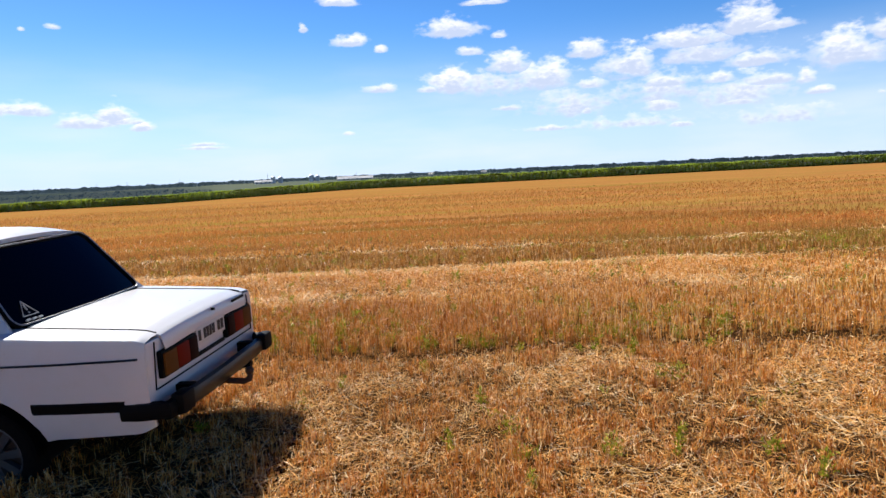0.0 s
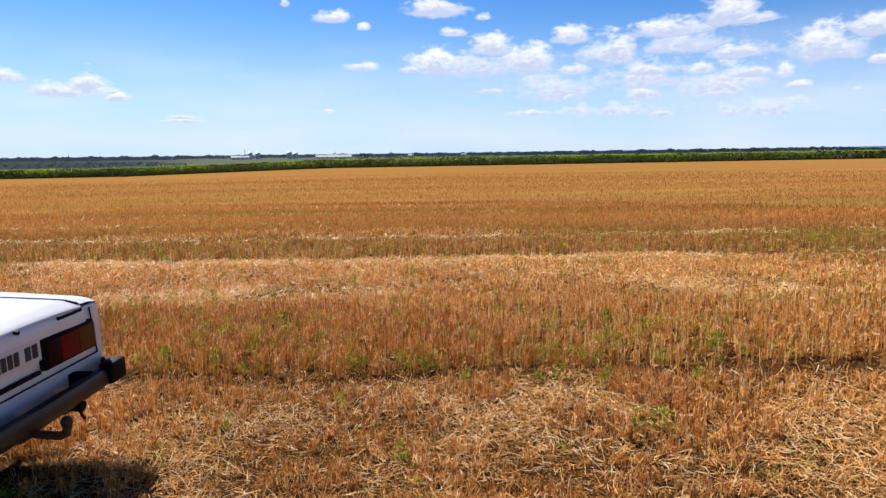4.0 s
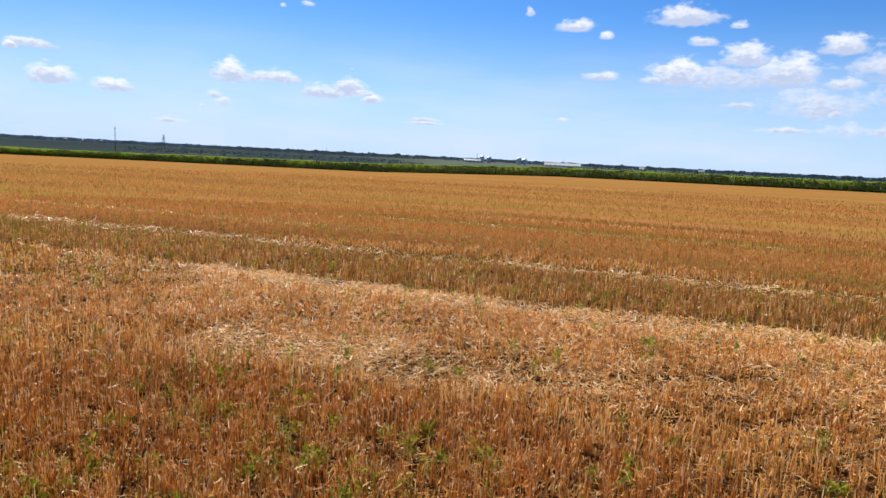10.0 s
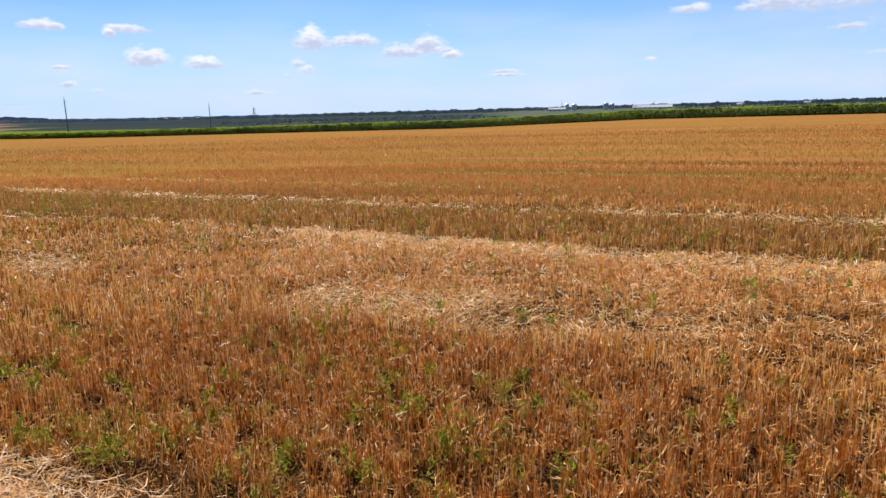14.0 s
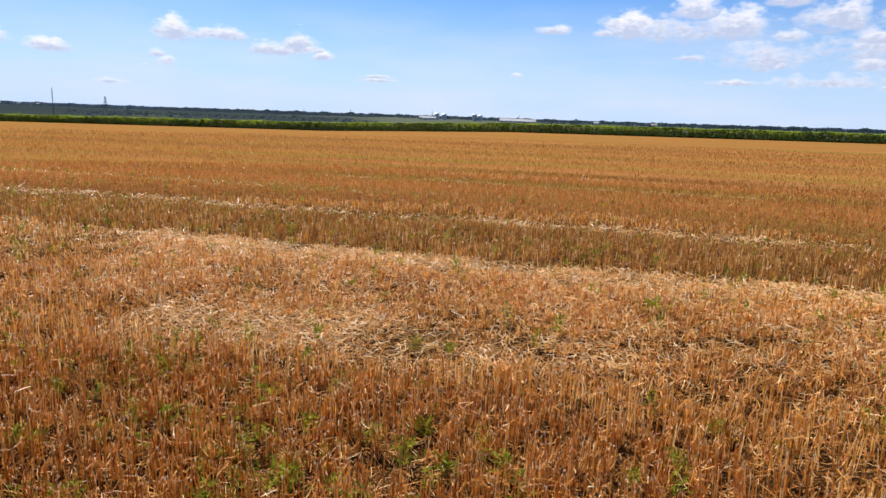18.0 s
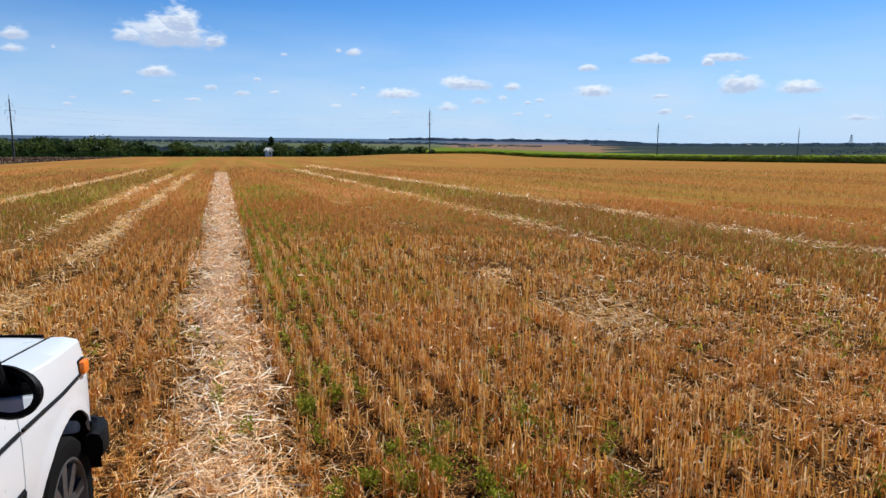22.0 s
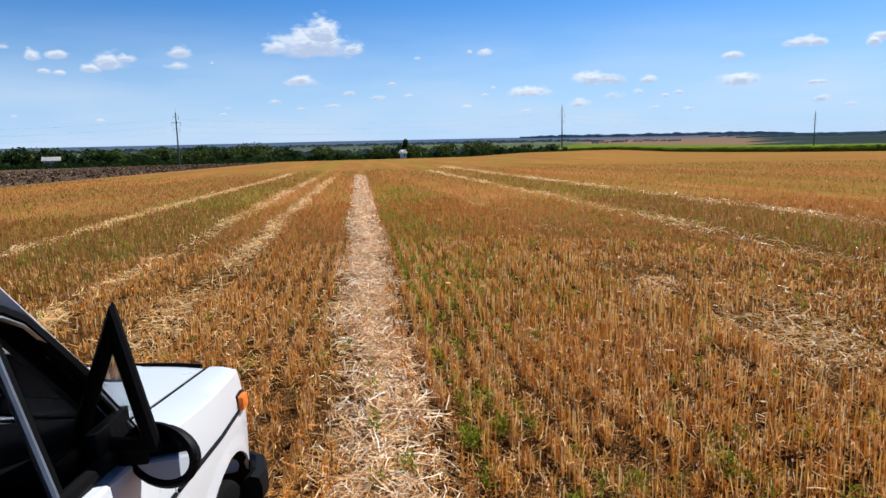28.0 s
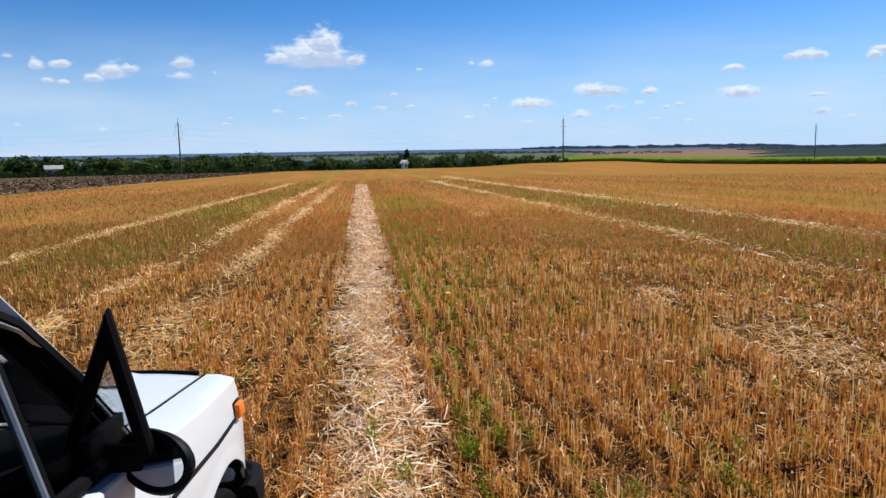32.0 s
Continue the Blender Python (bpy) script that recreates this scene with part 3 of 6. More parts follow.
def ground_z(x, y):
    """The lie of the land: almost level field, gentle rise to far ridges."""
    x, y = np.asarray(x, float), np.asarray(y, float)
    r = np.hypot(x, y) + 1e-6
    az = np.degrees(np.arctan2(x, y))
    tilt = (0.0010 * x - 0.0042 * y) * smooth01((r - 6) / 40) * np.minimum(1, 260 / r)
    lumps = 0.010 * np.sin(2.1 * x + 1.3 * np.sin(1.7 * y)) + 0.010 * np.sin(2.6 * y + 1.1 * np.sin(1.9 * x + 1)) + 0.006 * np.sin(5.2 * x + 3.9 * y)
    tilt = tilt + lumps * smooth01((18 - r) / 6)
    dip = np.interp(az, [12, 19, 60, 76], [0, 1, 1, 0])
    tilt = tilt - 0.0068 * dip * r * smooth01((r - 40) / 120) * np.minimum(1, 420 / r)
    tilt = tilt + 0.9 * np.interp(az, [3, 8, 13, 17], [0, 1, 1, 0]) * smooth01((r - 80) / 130) * (1 - smooth01((r - 240) / 90))
    sink = np.interp(az, [3, 8, 10, 12, 15, 18], [0, 4.5, 3.2, 1.6, 0.2, 0]) * smooth01((r - 250) / 130) * (1 - smooth01((r - 640) / 300))
    ridge = np.interp(az, [-180, -60, -35, -10, 5, 15, 25, 32, 50, 70, 110, 180], [0.5, 0.86, 0.92, 0.97, 0.89, 0.73, 0.62, 0.52, 0.55, 0.64, 0.62, 0.5])
    el = np.interp(r, [420, 900, 2000, 3600, 4000], [0, 0.55, 0.65, 1.0, 1.0]) * ridge
    low = smooth01((r - 260) / 250)
    far = 1.6 + r * np.tan(np.radians(el)) - smooth01((r - 3700) / 900) * 60
    return tilt * (1 - low) + (tilt * 0.5 + 0.2) * low * (1 - smooth01((r - 430) / 300)) + (far - 1.2) * smooth01((r - 430) / 300) - sink


radii = np.concatenate([np.linspace(0, 14, 57), np.geomspace(14.6, 4700, 110)])
turn = np.linspace(0, 2 * math.pi, 289)[:-1]
gx, gy = (radii[:, None] * np.sin(turn)).ravel(), (radii[:, None] * np.cos(turn)).ravel()
gz = ground_z(gx, gy)
nt = len(turn)
gi = np.arange(len(radii) - 1)[:, None] * nt + np.arange(nt)[None]
gj = np.arange(len(radii) - 1)[:, None] * nt + (np.arange(nt)[None] + 1) % nt
gf = np.stack([gi, gj, gj + nt, gi + nt], -1).reshape(-1, 4)
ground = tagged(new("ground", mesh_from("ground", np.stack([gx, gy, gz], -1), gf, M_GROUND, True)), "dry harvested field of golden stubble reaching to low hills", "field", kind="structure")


# ---- stubble and straw ----
RNG = np.random.default_rng(7)
LANE = np.array([[-4.0, -4.0], [-2.4, -4.15], [0.3, -3.6], [0.9, -3.1], [1.75, -2.2], [1.5, -0.5]])
PITCH = 0.165  # between drill rows


def lane_distance(x, y):
    """How far a place lies from the trodden way round the back of the car."""
    best = np.full(x.shape, 1e9)
    for a, b in zip(LANE[:-1], LANE[1:]):
        d = b - a
        t = np.clip(((x - a[0]) * d[0] + (y - a[1]) * d[1]) / (d @ d), 0, 1)
        best = np.minimum(best, np.hypot(x - a[0] - t * d[0], y - a[1] - t * d[1]))
    return best


def wavy(x, y, k, seed=0):
    """Smooth value noise from 0 to 1, by sines."""
    a = np.sin(x * k * 1.0 + seed * 1.7 + 1.3 * np.sin(y * k * 0.7 + seed)) + np.sin(y * k * 1.3 - seed * 2.1 + 1.1 * np.sin(x * k * 0.9 + 2 * seed))
    b = np.sin((x + y) * k * 2.1 + seed) + np.sin((x - 0.7 * y) * k * 2.7 + 3 * seed)
    return np.clip(0.5 + 0.17 * a + 0.1 * b, 0, 1)


def dice(i, j, seed):
    """A fixed chance value from 0 to 1 for each pair of whole numbers."""
    v = np.sin(i * 12.9898 + j * 78.233 + seed * 37.719) * 43758.5453
    return v - np.floor(v)


def at_row(s, t):
    return s * ROW_X - t * ROW_Y, s * ROW_Y + t * ROW_X


def row_of(x, y):
    return x * ROW_X + y * ROW_Y, y * ROW_X - x * ROW_Y


def zones(x, y, blur=0.06):
    """Height of the stubble, share of standing stalks, share of loose straw and how far it is flattened, at a place."""
    s, t = row_of(x, y)
    s = s + (wavy(x, y, 0.5, 1) - 0.5) * 0.3 + RNG.normal(0, blur, x.shape)
    w = wavy(x, y, 1.1, 3)
    h = np.full(x.shape, 0.105)
    stand = np.full(x.shape, 0.95)
    loose = 0.5 + 0.5 * (wavy(x, y, 2.0, 5) > 0.6)
    flat = np.full(x.shape, 0.12)

    def lie(lo, hi, hh, st, lo_straw, fl, where=True):
        sel = (s > lo) & (s < hi) & where
        h[sel], stand[sel], loose[sel], flat[sel] = hh, st, lo_straw, fl

    back = t < 1.6
    lie(-6.0, 1.84, 0.085, 0.85, 2.3, 0.34, back)
    lie(-6.0, 1.84, 0.12, 1.0, 1.5, 0.24, back & (wavy(x, y, 1.5, 40) > 0.55))
    lie(-6.0, 1.84, 0.06, 0.45, 3.0, 0.5, back & (wavy(x, y * 1.5, 1.9, 33) > 0.66))
    lie(1.58, 1.9, 0.05, 0.06, 0.25, 0.4, back & (t < -0.6) & (wavy(x, y, 1.8, 51) > 0.36))
    lie(-0.25, 1.14, 0.13, 1.0, 1.8, 0.2, t >= 1.6)
    lie(1.14, 1.68, 0.04, 0.03, 3.2, 0.5, t > -1.0)
    lie(1.88, 4.35, 0.165, 1.0, 0.6, 0.12)
    lie(4.3, 5.25, 0.08, 0.4, 3.0, 0.4, wavy(x, y, 0.75, 8) > np.interp(t, [0, 5], [0.36, 0.58]))
    lie(5.25, 7.25, 0.10, 0.9, 1.85, 0.22)
    lie(5.25, 7.25, 0.10, 0.9, 2.5, 0.24, t + 2.2 * wavy(x, y, 0.9, 14) < 2.5)
    lie(7.2, 7.95, 0.07, 0.25, 3.0, 0.5, wavy(x, y, 0.35, 2) > 0.25)
    lie(8.05, 10.25, 0.135, 1.1, 0.15, 0.10)
    lie(10.35, 11.35, 0.06, 0.25, 3.0, 0.5, wavy(x, y, 0.3, 4) > 0.35)
    lie(-0.75, -0.25, 0.05, 0.15, 3.0, 0.5, t > 2.5)
    lie(-1.95, -1.4, 0.06, 0.25, 2.8, 0.5, (t > 3) & (wavy(x, y, 0.45, 6) > 0.4))
    lie(-4.4, -2.0, 0.135, 1.1, 0.2, 0.10, t > 2)
    lie(-5.0, -4.4, 0.06, 0.2, 3.0, 0.5, t > 2)
    far = s > 12.5
    ph = np.abs(((s - 14.3) / 3.35 + 0.5) % 1 - 0.5)
    sel = far & (ph < 0.09) & (wavy(x, y, 0.12, 9) > 0.5)
    h[sel], stand[sel], loose[sel] = 0.07, 0.3, 2.4
    return h * (0.88 + 0.24 * w), stand, loose, flat, s, t


def in_view(x, y):
    """Whether any stretch of the way looks towards a place."""
    seen = np.zeros(x.shape, bool)
    for ex, ey, lo, hi in ((-4.0, -4.1, 36, 124), (-2.4, -4.2, 48, 128), (0.3, -3.6, 20, 124), (1.75, -2.2, -8, 96), (1.5, -0.6, -40, 52)):
        a = np.degrees(np.arctan2(x - ex, y - ey))
        seen |= (a > lo) & (a < hi)
    return seen | (lane_distance(x, y) < 2.5)


def car_clear(x, y):
    return ~((np.abs(x) < 0.62) & (np.abs(y) < 1.75)) | (RNG.random(x.shape) < 0.4)


def stalks(name, base, up, width, mat, label, hollow=False):
    """Stems from their feet along up: split tubes of two sides where hollow, else narrow blades; all joined."""
    n = len(base)
    a = RNG.random(n) * 2 * math.pi
    u = np.stack([np.cos(a), np.sin(a), 0 * a], -1) * width[:, None]
    tip = base + up
    if hollow:
        w2 = np.stack([-np.sin(a), np.cos(a), 0 * a], -1) * width[:, None]
        ring = [u * math.cos(k * 2 * math.pi / 3) + w2 * math.sin(k * 2 * math.pi / 3) for k in range(3)]
        v = np.stack([base + r for r in ring] + [tip + r * 0.9 for r in ring], 1).reshape(-1, 3)
        o = np.arange(n)[:, None] * 6
        f = np.stack([o + [0, 1, 4, 3], o + [1, 2, 5, 4], o + [2, 0, 3, 5]], 1).reshape(-1, 4)
    else:
        v = np.stack([base - u, base + u, tip + u * 0.85, tip - u * 0.85], 1).reshape(-1, 3)
        f = np.arange(4 * n).reshape(n, 4)
    return tagged(new(name, mesh_from(name, v, f, mat)), label, "stubble", kind="stuff")


def strewn(name, x, y, length, width, mat, tilt, lift, label, height=None):
    """Loose straws and shreds lying or leaning at all angles, each one bent once in the middle."""
    n = len(x)
    z = ground_z(x, y) + np.abs(RNG.normal(0, lift, n)) + 0.004 if height is None else ground_z(x, y) + height
    b = RNG.random(n) * 2 * math.pi
    e = RNG.normal(0, tilt, n)
    d = np.stack([np.cos(b) * np.cos(e), np.sin(b) * np.cos(e), np.sin(e)], -1) * (length / 2)[:, None]
    kink = RNG.normal(0, 0.25, n)
    b2, e2 = b + kink, e + RNG.normal(0, 0.22, n)
    d2 = np.stack([np.cos(b2) * np.cos(e2), np.sin(b2) * np.cos(e2), np.sin(e2)], -1) * (length / 2)[:, None]
    roll = RNG.uniform(-0.9, 0.9, n)
    side = np.stack([-np.sin(b) * np.cos(roll), np.cos(b) * np.cos(roll), np.sin(roll)], -1) * width[:, None]
    o = np.stack([x, y, z], -1)
    p, q = o - d, o + d2
    low = np.minimum(p[:, 2], q[:, 2]) - ground_z(x, y) - 0.003
    drop = np.minimum(low, 0)
    for arr in (p, o, q):
        arr[:, 2] -= drop
    v = np.stack([p - side * 0.8, p + side * 0.8, o + side, o - side, q + side * 0.7, q - side * 0.7], 1).reshape(-1, 3)
    k = np.arange(n)[:, None] * 6
    f = np.stack([k + [0, 1, 2, 3], k + [3, 2, 4, 5]], 1).reshape(-1, 4)
    return tagged(new(name, mesh_from(name, v, f, mat)), label, "straw", kind="stuff")


def sown(s0, s1, t0, t1, per_m2):
    """Stalk places in tufts along the drill rows of a stretch of field, with the number of the row and tuft."""
    rows = np.arange(math.ceil(s0 / PITCH), math.floor(s1 / PITCH) + 1)
    n = int((t1 - t0) * per_m2 * PITCH)
    i = np.repeat(rows, n)
    t = RNG.uniform(t0, t1, len(i))
    j = np.round(t / 0.085)
    t = j * 0.085 + (dice(i, j, 1) - 0.5) * 0.07 + RNG.normal(0, 0.026, len(i))
    s = i * PITCH + (dice(i, j, 2) - 0.5) * 0.045 + RNG.normal(0, 0.024, len(i))
    x, y = at_row(s, t)
    return x, y, i, j


def dull_band(s, t):
    """The two taller, greyer strips that the harvester left standing."""
    return (s > 8.0) & (s < 10.3) | (s > -4.45) & (s < -1.95) & (t > 2)


def plant(s0, s1, t0, t1, per_m2, near, far, fat, hollow, tips, husks, label):
    """Standing stubble of one stretch of field, with its dry leaf husks and pale cut ends."""
    x, y, i, j = sown(s0, s1, t0, t1, per_m2)
    d = lane_distance(x, y)
    ok = (d >= near) & (d < far) & in_view(x, y) & car_clear(x, y)
    ok &= RNG.random(len(d)) < np.interp(d, [21, 70], [1.0, 0.05])
    x, y, i, j, d = x[ok], y[ok], i[ok], j[ok], d[ok]
    h, stand, loose, flat, s, t = zones(x, y)
    thick = dice(i, j, 3)
    ok = (thick < 0.30 + 0.62 * stand) & (RNG.random(len(x)) < stand * (0.45 + 0.75 * thick)) & (s > -23.2)
    ok &= dice(i, np.floor(j / 5), 9) > 0.07
    x, y, i, j, d, h, flat, s, t = (q[ok] for q in (x, y, i, j, d, h, flat, s, t))
    n = len(x)
    h = h * (0.9 + 0.2 * dice(i, j, 4)) * np.where(RNG.random(n) < 0.72, RNG.uniform(0.86, 1.08, n), RNG.uniform(0.35, 0.9, n))
    e, b = RNG.normal(0, 1, n) * flat, RNG.uniform(0, 6.283, n)
    up = np.stack([np.sin(e) * np.cos(b), np.sin(e) * np.sin(b), np.cos(e)], -1) * h[:, None]
    base = np.stack([x, y, ground_z(x, y) - 0.012], -1)
    width = (0.0021 + fat * d) * RNG.uniform(0.75, 1.3, n)
    dull = dull_band(s, t) & (RNG.random(n) < 0.75)
    gold = M_STALK if near < 11 else M_FAR_STALK
    for sel, mat, words in ((~dull, gold, "golden standing stubble stalks " + label), (dull, M_DULL, "taller grey-brown stubble stalks " + label)):
        if sel.any():
            stalks("stubble", base[sel], up[sel], width[sel], mat, words, hollow)
    if tips:
        sel = RNG.random(n) < tips
        tip = base[sel] + up[sel] * 0.96
        stalks("stubble_end", tip, up[sel] * 0.07 + [0, 0, 0.003], width[sel] * 1.15, M_TIP, "pale cut ends of the stubble stalks")
    m = int(n * husks)
    k = RNG.integers(0, n, m)
    rise = h[k] * RNG.uniform(0.1, 0.95, m)
    for sel, mat in ((~dull[k], M_SHRED if near < 11 else M_FAR_STALK), (dull[k], M_DULL)):
        if sel.any():
            strewn("husks", (x[k] + RNG.normal(0, 0.016, m))[sel], (y[k] + RNG.normal(0, 0.016, m))[sel], RNG.uniform(0.03, 0.09, m)[sel], (0.0016 + 1.1 * fat * d[k])[sel] * RNG.uniform(0.7, 1.5, sel.sum()), mat, 1.15, 0.0,
                   "dry brown leaf husks clinging to the stubble", rise[sel])


plant(-4.5, 6.5, -9, 7, 900, 0.0, 2.6, 0.0002, True, 0.8, 2.7, "cut short in drill rows")
plant(-6, 9.5, -13, 13, 720, 2.6, 5.5, 0.00030, False, 0.6, 2.3, "in drill rows")
plant(-10, 15, -18, 20, 560, 5.5, 11, 0.00036, False, 0.0, 0.9, "further out in the field")
plant(-23, 26, -26, 38, 215, 11, 21, 0.00034, False, 0.0, 0.5, "in the middle of the field")
plant(-23, 75, -60, 100, 44, 21, 72, 0.00030, False, 0.0, 0.25, "thinning into the distance")


def scatter(n, s0, s1, t0, t1, near, far, rate):
    """Places for loose straw, most where the zones hold it."""
    x, y = at_row(RNG.uniform(s0, s1, n), RNG.uniform(t0, t1, n))
    d = lane_distance(x, y)
    ok = (d >= near) & (d < far) & in_view(x, y) & car_clear(x, y)
    x, y, d = x[ok], y[ok], d[ok]
    h, stand, loose, flat, s, t = zones(x, y, 0.10)
    ok = (RNG.random(len(x)) < loose / 3.0 * rate * np.clip(2.4 * wavy(x, y, 2.3, 17) - 0.3, 0.3, 1.3)) & (s > -23.2)
    ok &= (d < 8) | (loose > 1.9) | (RNG.random(len(x)) < np.interp(d, [8, 14], [0.5, 0.0]))
    return x[ok], y[ok], d[ok], loose[ok], s[ok], t[ok]


for count, area, near, far, rate, fat in ((460000, (-5, 7, -10, 7), 0, 3.2, 1.0, 0.0002), (680000, (-8, 13, -14, 16), 3.2, 8, 0.9, 0.0003), (90000, (4.2, 8.0, -14, 2.5), 3.2, 9, 1.0, 0.0003), (480000, (-20, 32, -24, 40), 8, 20, 0.7, 0.0002)):
    x, y, d, loose, s, t = scatter(count, *area, near, far, rate)
    pale = (loose > 1.9) & (RNG.random(len(x)) < np.where((s < 0) & (t > 2) | (s > 7), 0.8, np.where((s > 4.2) & (s < 5.3), 0.6, np.where((s > 5.25) & (s < 7.25), 0.35, np.where((s < 1.84) & (t < 1.8), 0.5, 0.18)))))
    low = np.where(pale, 0.05, 0.02)
    for sel, name, mat, words in ((pale, "straw_swath", M_PALE, "pale threshed straw in swaths across the stubble"), (~pale, "straw", M_STRAW, "golden loose straw lying between the stubble")):
        k = sel.sum()
        strewn(name, x[sel], y[sel], low[sel] + RNG.uniform(0.0, 0.1, k), (0.0013 + fat * d[sel]) * RNG.uniform(0.7, 1.3, k), mat, 0.3, 0.024, words)


def swath(n, middle, half, t0, t1, mat, label, seed, gaps, ends=1.0):
    """A line of threshed straw that the harvester dropped, broken by gaps."""
    t = t0 + (t1 - t0) * RNG.random(n) ** 1.7
    q = middle + np.clip(RNG.normal(0, half * 0.55, n), -half * 1.3, half * 1.3) + half * 0.8 * (wavy(t, t * 0, 0.8, seed) - 0.5)
    keep = np.interp(t, [t0, t0 + 1.8, t0 + 5, t1], [0.25, 1, 1, ends]) * (0.4 + 0.9 * wavy(q * 2, t, 3.0, 5))
    keep *= np.clip((wavy(q * 0.3, t, 0.5, seed + 30) - gaps) * 5 + 0.5, 0.12, 1)
    x, y = at_row(q, t)
    ok = (RNG.random(n) < keep) & in_view(x, y) & car_clear(x, y)
    x, y = x[ok], y[ok]
    d = lane_distance(x, y)
    m = len(x)
    strewn("straw_swath", x, y, RNG.uniform(0.04, 0.2, m) * (1 + d * 0.012), (0.0019 + 0.0003 * d) * RNG.uniform(0.7, 1.3, m), mat, 0.28, 0.042, label)


swath(46000, 1.41, 0.27, -1.4, 50, M_SWATH, "pale swath of threshed straw lying in a line", 2, 0.0, 0.6)
swath(9000, -0.5, 0.2, 2.6, 46, M_PALE, "pale line of straw between stubble strips", 6, 0.35)
swath(6500, -1.68, 0.22, 3.0, 46, M_PALE, "broken line of pale straw in the stubble", 7, 0.5)
swath(8000, -4.7, 0.24, 2.0, 60, M_PALE, "narrow line of pale straw beside taller stubble", 8, 0.35)
swath(13000, 7.58, 0.3, -16, 60, M_PALE, "pale patches of straw in a line across the field", 9, 0.5)
swath(13000, 10.85, 0.34, -18, 75, M_PALE, "pale broken line of straw beyond taller stubble", 10, 0.47)


def weeds():
    """Leafy sprouts between the rows: clumps of small pointed leaves."""
    n = 85000
    s, t = RNG.uniform(-10, 15, n), RNG.uniform(-12, 40, n)
    s = (np.round(s / PITCH - 0.5) + 0.5) * PITCH + RNG.normal(0, 0.02, n)
    x, y = at_row(s, t)
    patch = wavy(x, y, 0.8, 12) ** 1.5
    p = 0.075 * wavy(x, y, 1.0, 11) ** 2 + 1.0 * ((s > 1.85) & (s < 4.3)) * patch * np.interp(s, [1.85, 2.6, 4.3], [1.0, 0.75, 0.3])
    p += 0.4 * (np.abs(s - 2.25) < 0.36) * (t > 0) * (wavy(x, y, 1.7, 22) > 0.5) + 0.10 * ((s > -4.5) & (s < -2.0) & (t > 2)) + 0.04 * ((s > 5) & (s < 8)) + 0.09 * ((s > 8) & (s < 10.3))
    ok = (RNG.random(n) < p * np.interp(t, [12, 36], [1, 0])) & in_view(x, y) & car_clear(x, y)
    x, y = x[ok], y[ok]
    d = lane_distance(x, y)
    per = np.where(d < 4, RNG.integers(34, 70, len(x)), RNG.integers(10, 18, len(x)))
    c = np.repeat(np.arange(len(x)), per)
    m = len(c)
    size = RNG.uniform(0.026, 0.052, len(x))[c] * np.where(d < 4, 1, 1.5)[c]
    spread = RNG.uniform(0.014, 0.036, len(x))[c]
    tall = RNG.uniform(0.06, 0.17, len(x))[c]
    o = np.stack([x[c] + RNG.normal(0, 1, m) * spread, y[c] + RNG.normal(0, 1, m) * spread, ground_z(x[c], y[c]) + RNG.uniform(0.1, 1, m) * tall], -1)
    a, e, q = RNG.uniform(0, 6.283, m), RNG.uniform(-0.1, 1.2, m), RNG.uniform(0.5, 1.1, m) * size
    dv = np.stack([np.cos(a) * np.cos(e), np.sin(a) * np.cos(e), np.sin(e)], -1) * q[:, None]
    sv = np.stack([-np.sin(a), np.cos(a), RNG.normal(0, 0.3, m)], -1) * (q * 0.15)[:, None]
    mid = o + dv * 0.5 + [0, 0, 0.005]
    v = np.stack([o, mid - sv, o + dv, mid + sv], 1).reshape(-1, 3)
    tagged(new("weeds", mesh_from("weeds", v, np.arange(4 * m).reshape(m, 4), M_WEED)), "green leafy weeds sprouting between the stubble rows", "weeds", kind="stuff")
    # tinting the bands further out
    n = 60000
    s = np.concatenate([RNG.uniform(-4.5, -2.0, n // 4), RNG.uniform(8.0, 10.3, n // 4), RNG.uniform(-20, 45, n // 2)])
    t = 6 + RNG.random(len(s)) ** 2.0 * 130 - 30 * (s > 5) * RNG.random(len(s))
    x, y = at_row(s, t)
    d = lane_distance(x, y)
    ok = in_view(x, y) & (d > 9) & (RNG.random(len(s)) < 1.6 * wavy(s * 1.4, t * 0.4, 0.7, 21) ** 2.5 * np.interp(d, [9, 17, 30, 60], [0.6, 0.6, 0.4, 0]))
    x, y, d = x[ok], y[ok], d[ok]
    m = len(x)
    stalks("far_weeds", np.stack([x, y, ground_z(x, y)], -1), np.stack([RNG.normal(0, 0.04, m), RNG.normal(0, 0.04, m), RNG.uniform(0.05, 0.13, m)], -1), 0.004 + 0.0004 * d, M_OLIVE, "olive weeds tinting bands of the stubble")


weeds()


# ---- maize field along the far edge ----
EDGE_S = 168.0


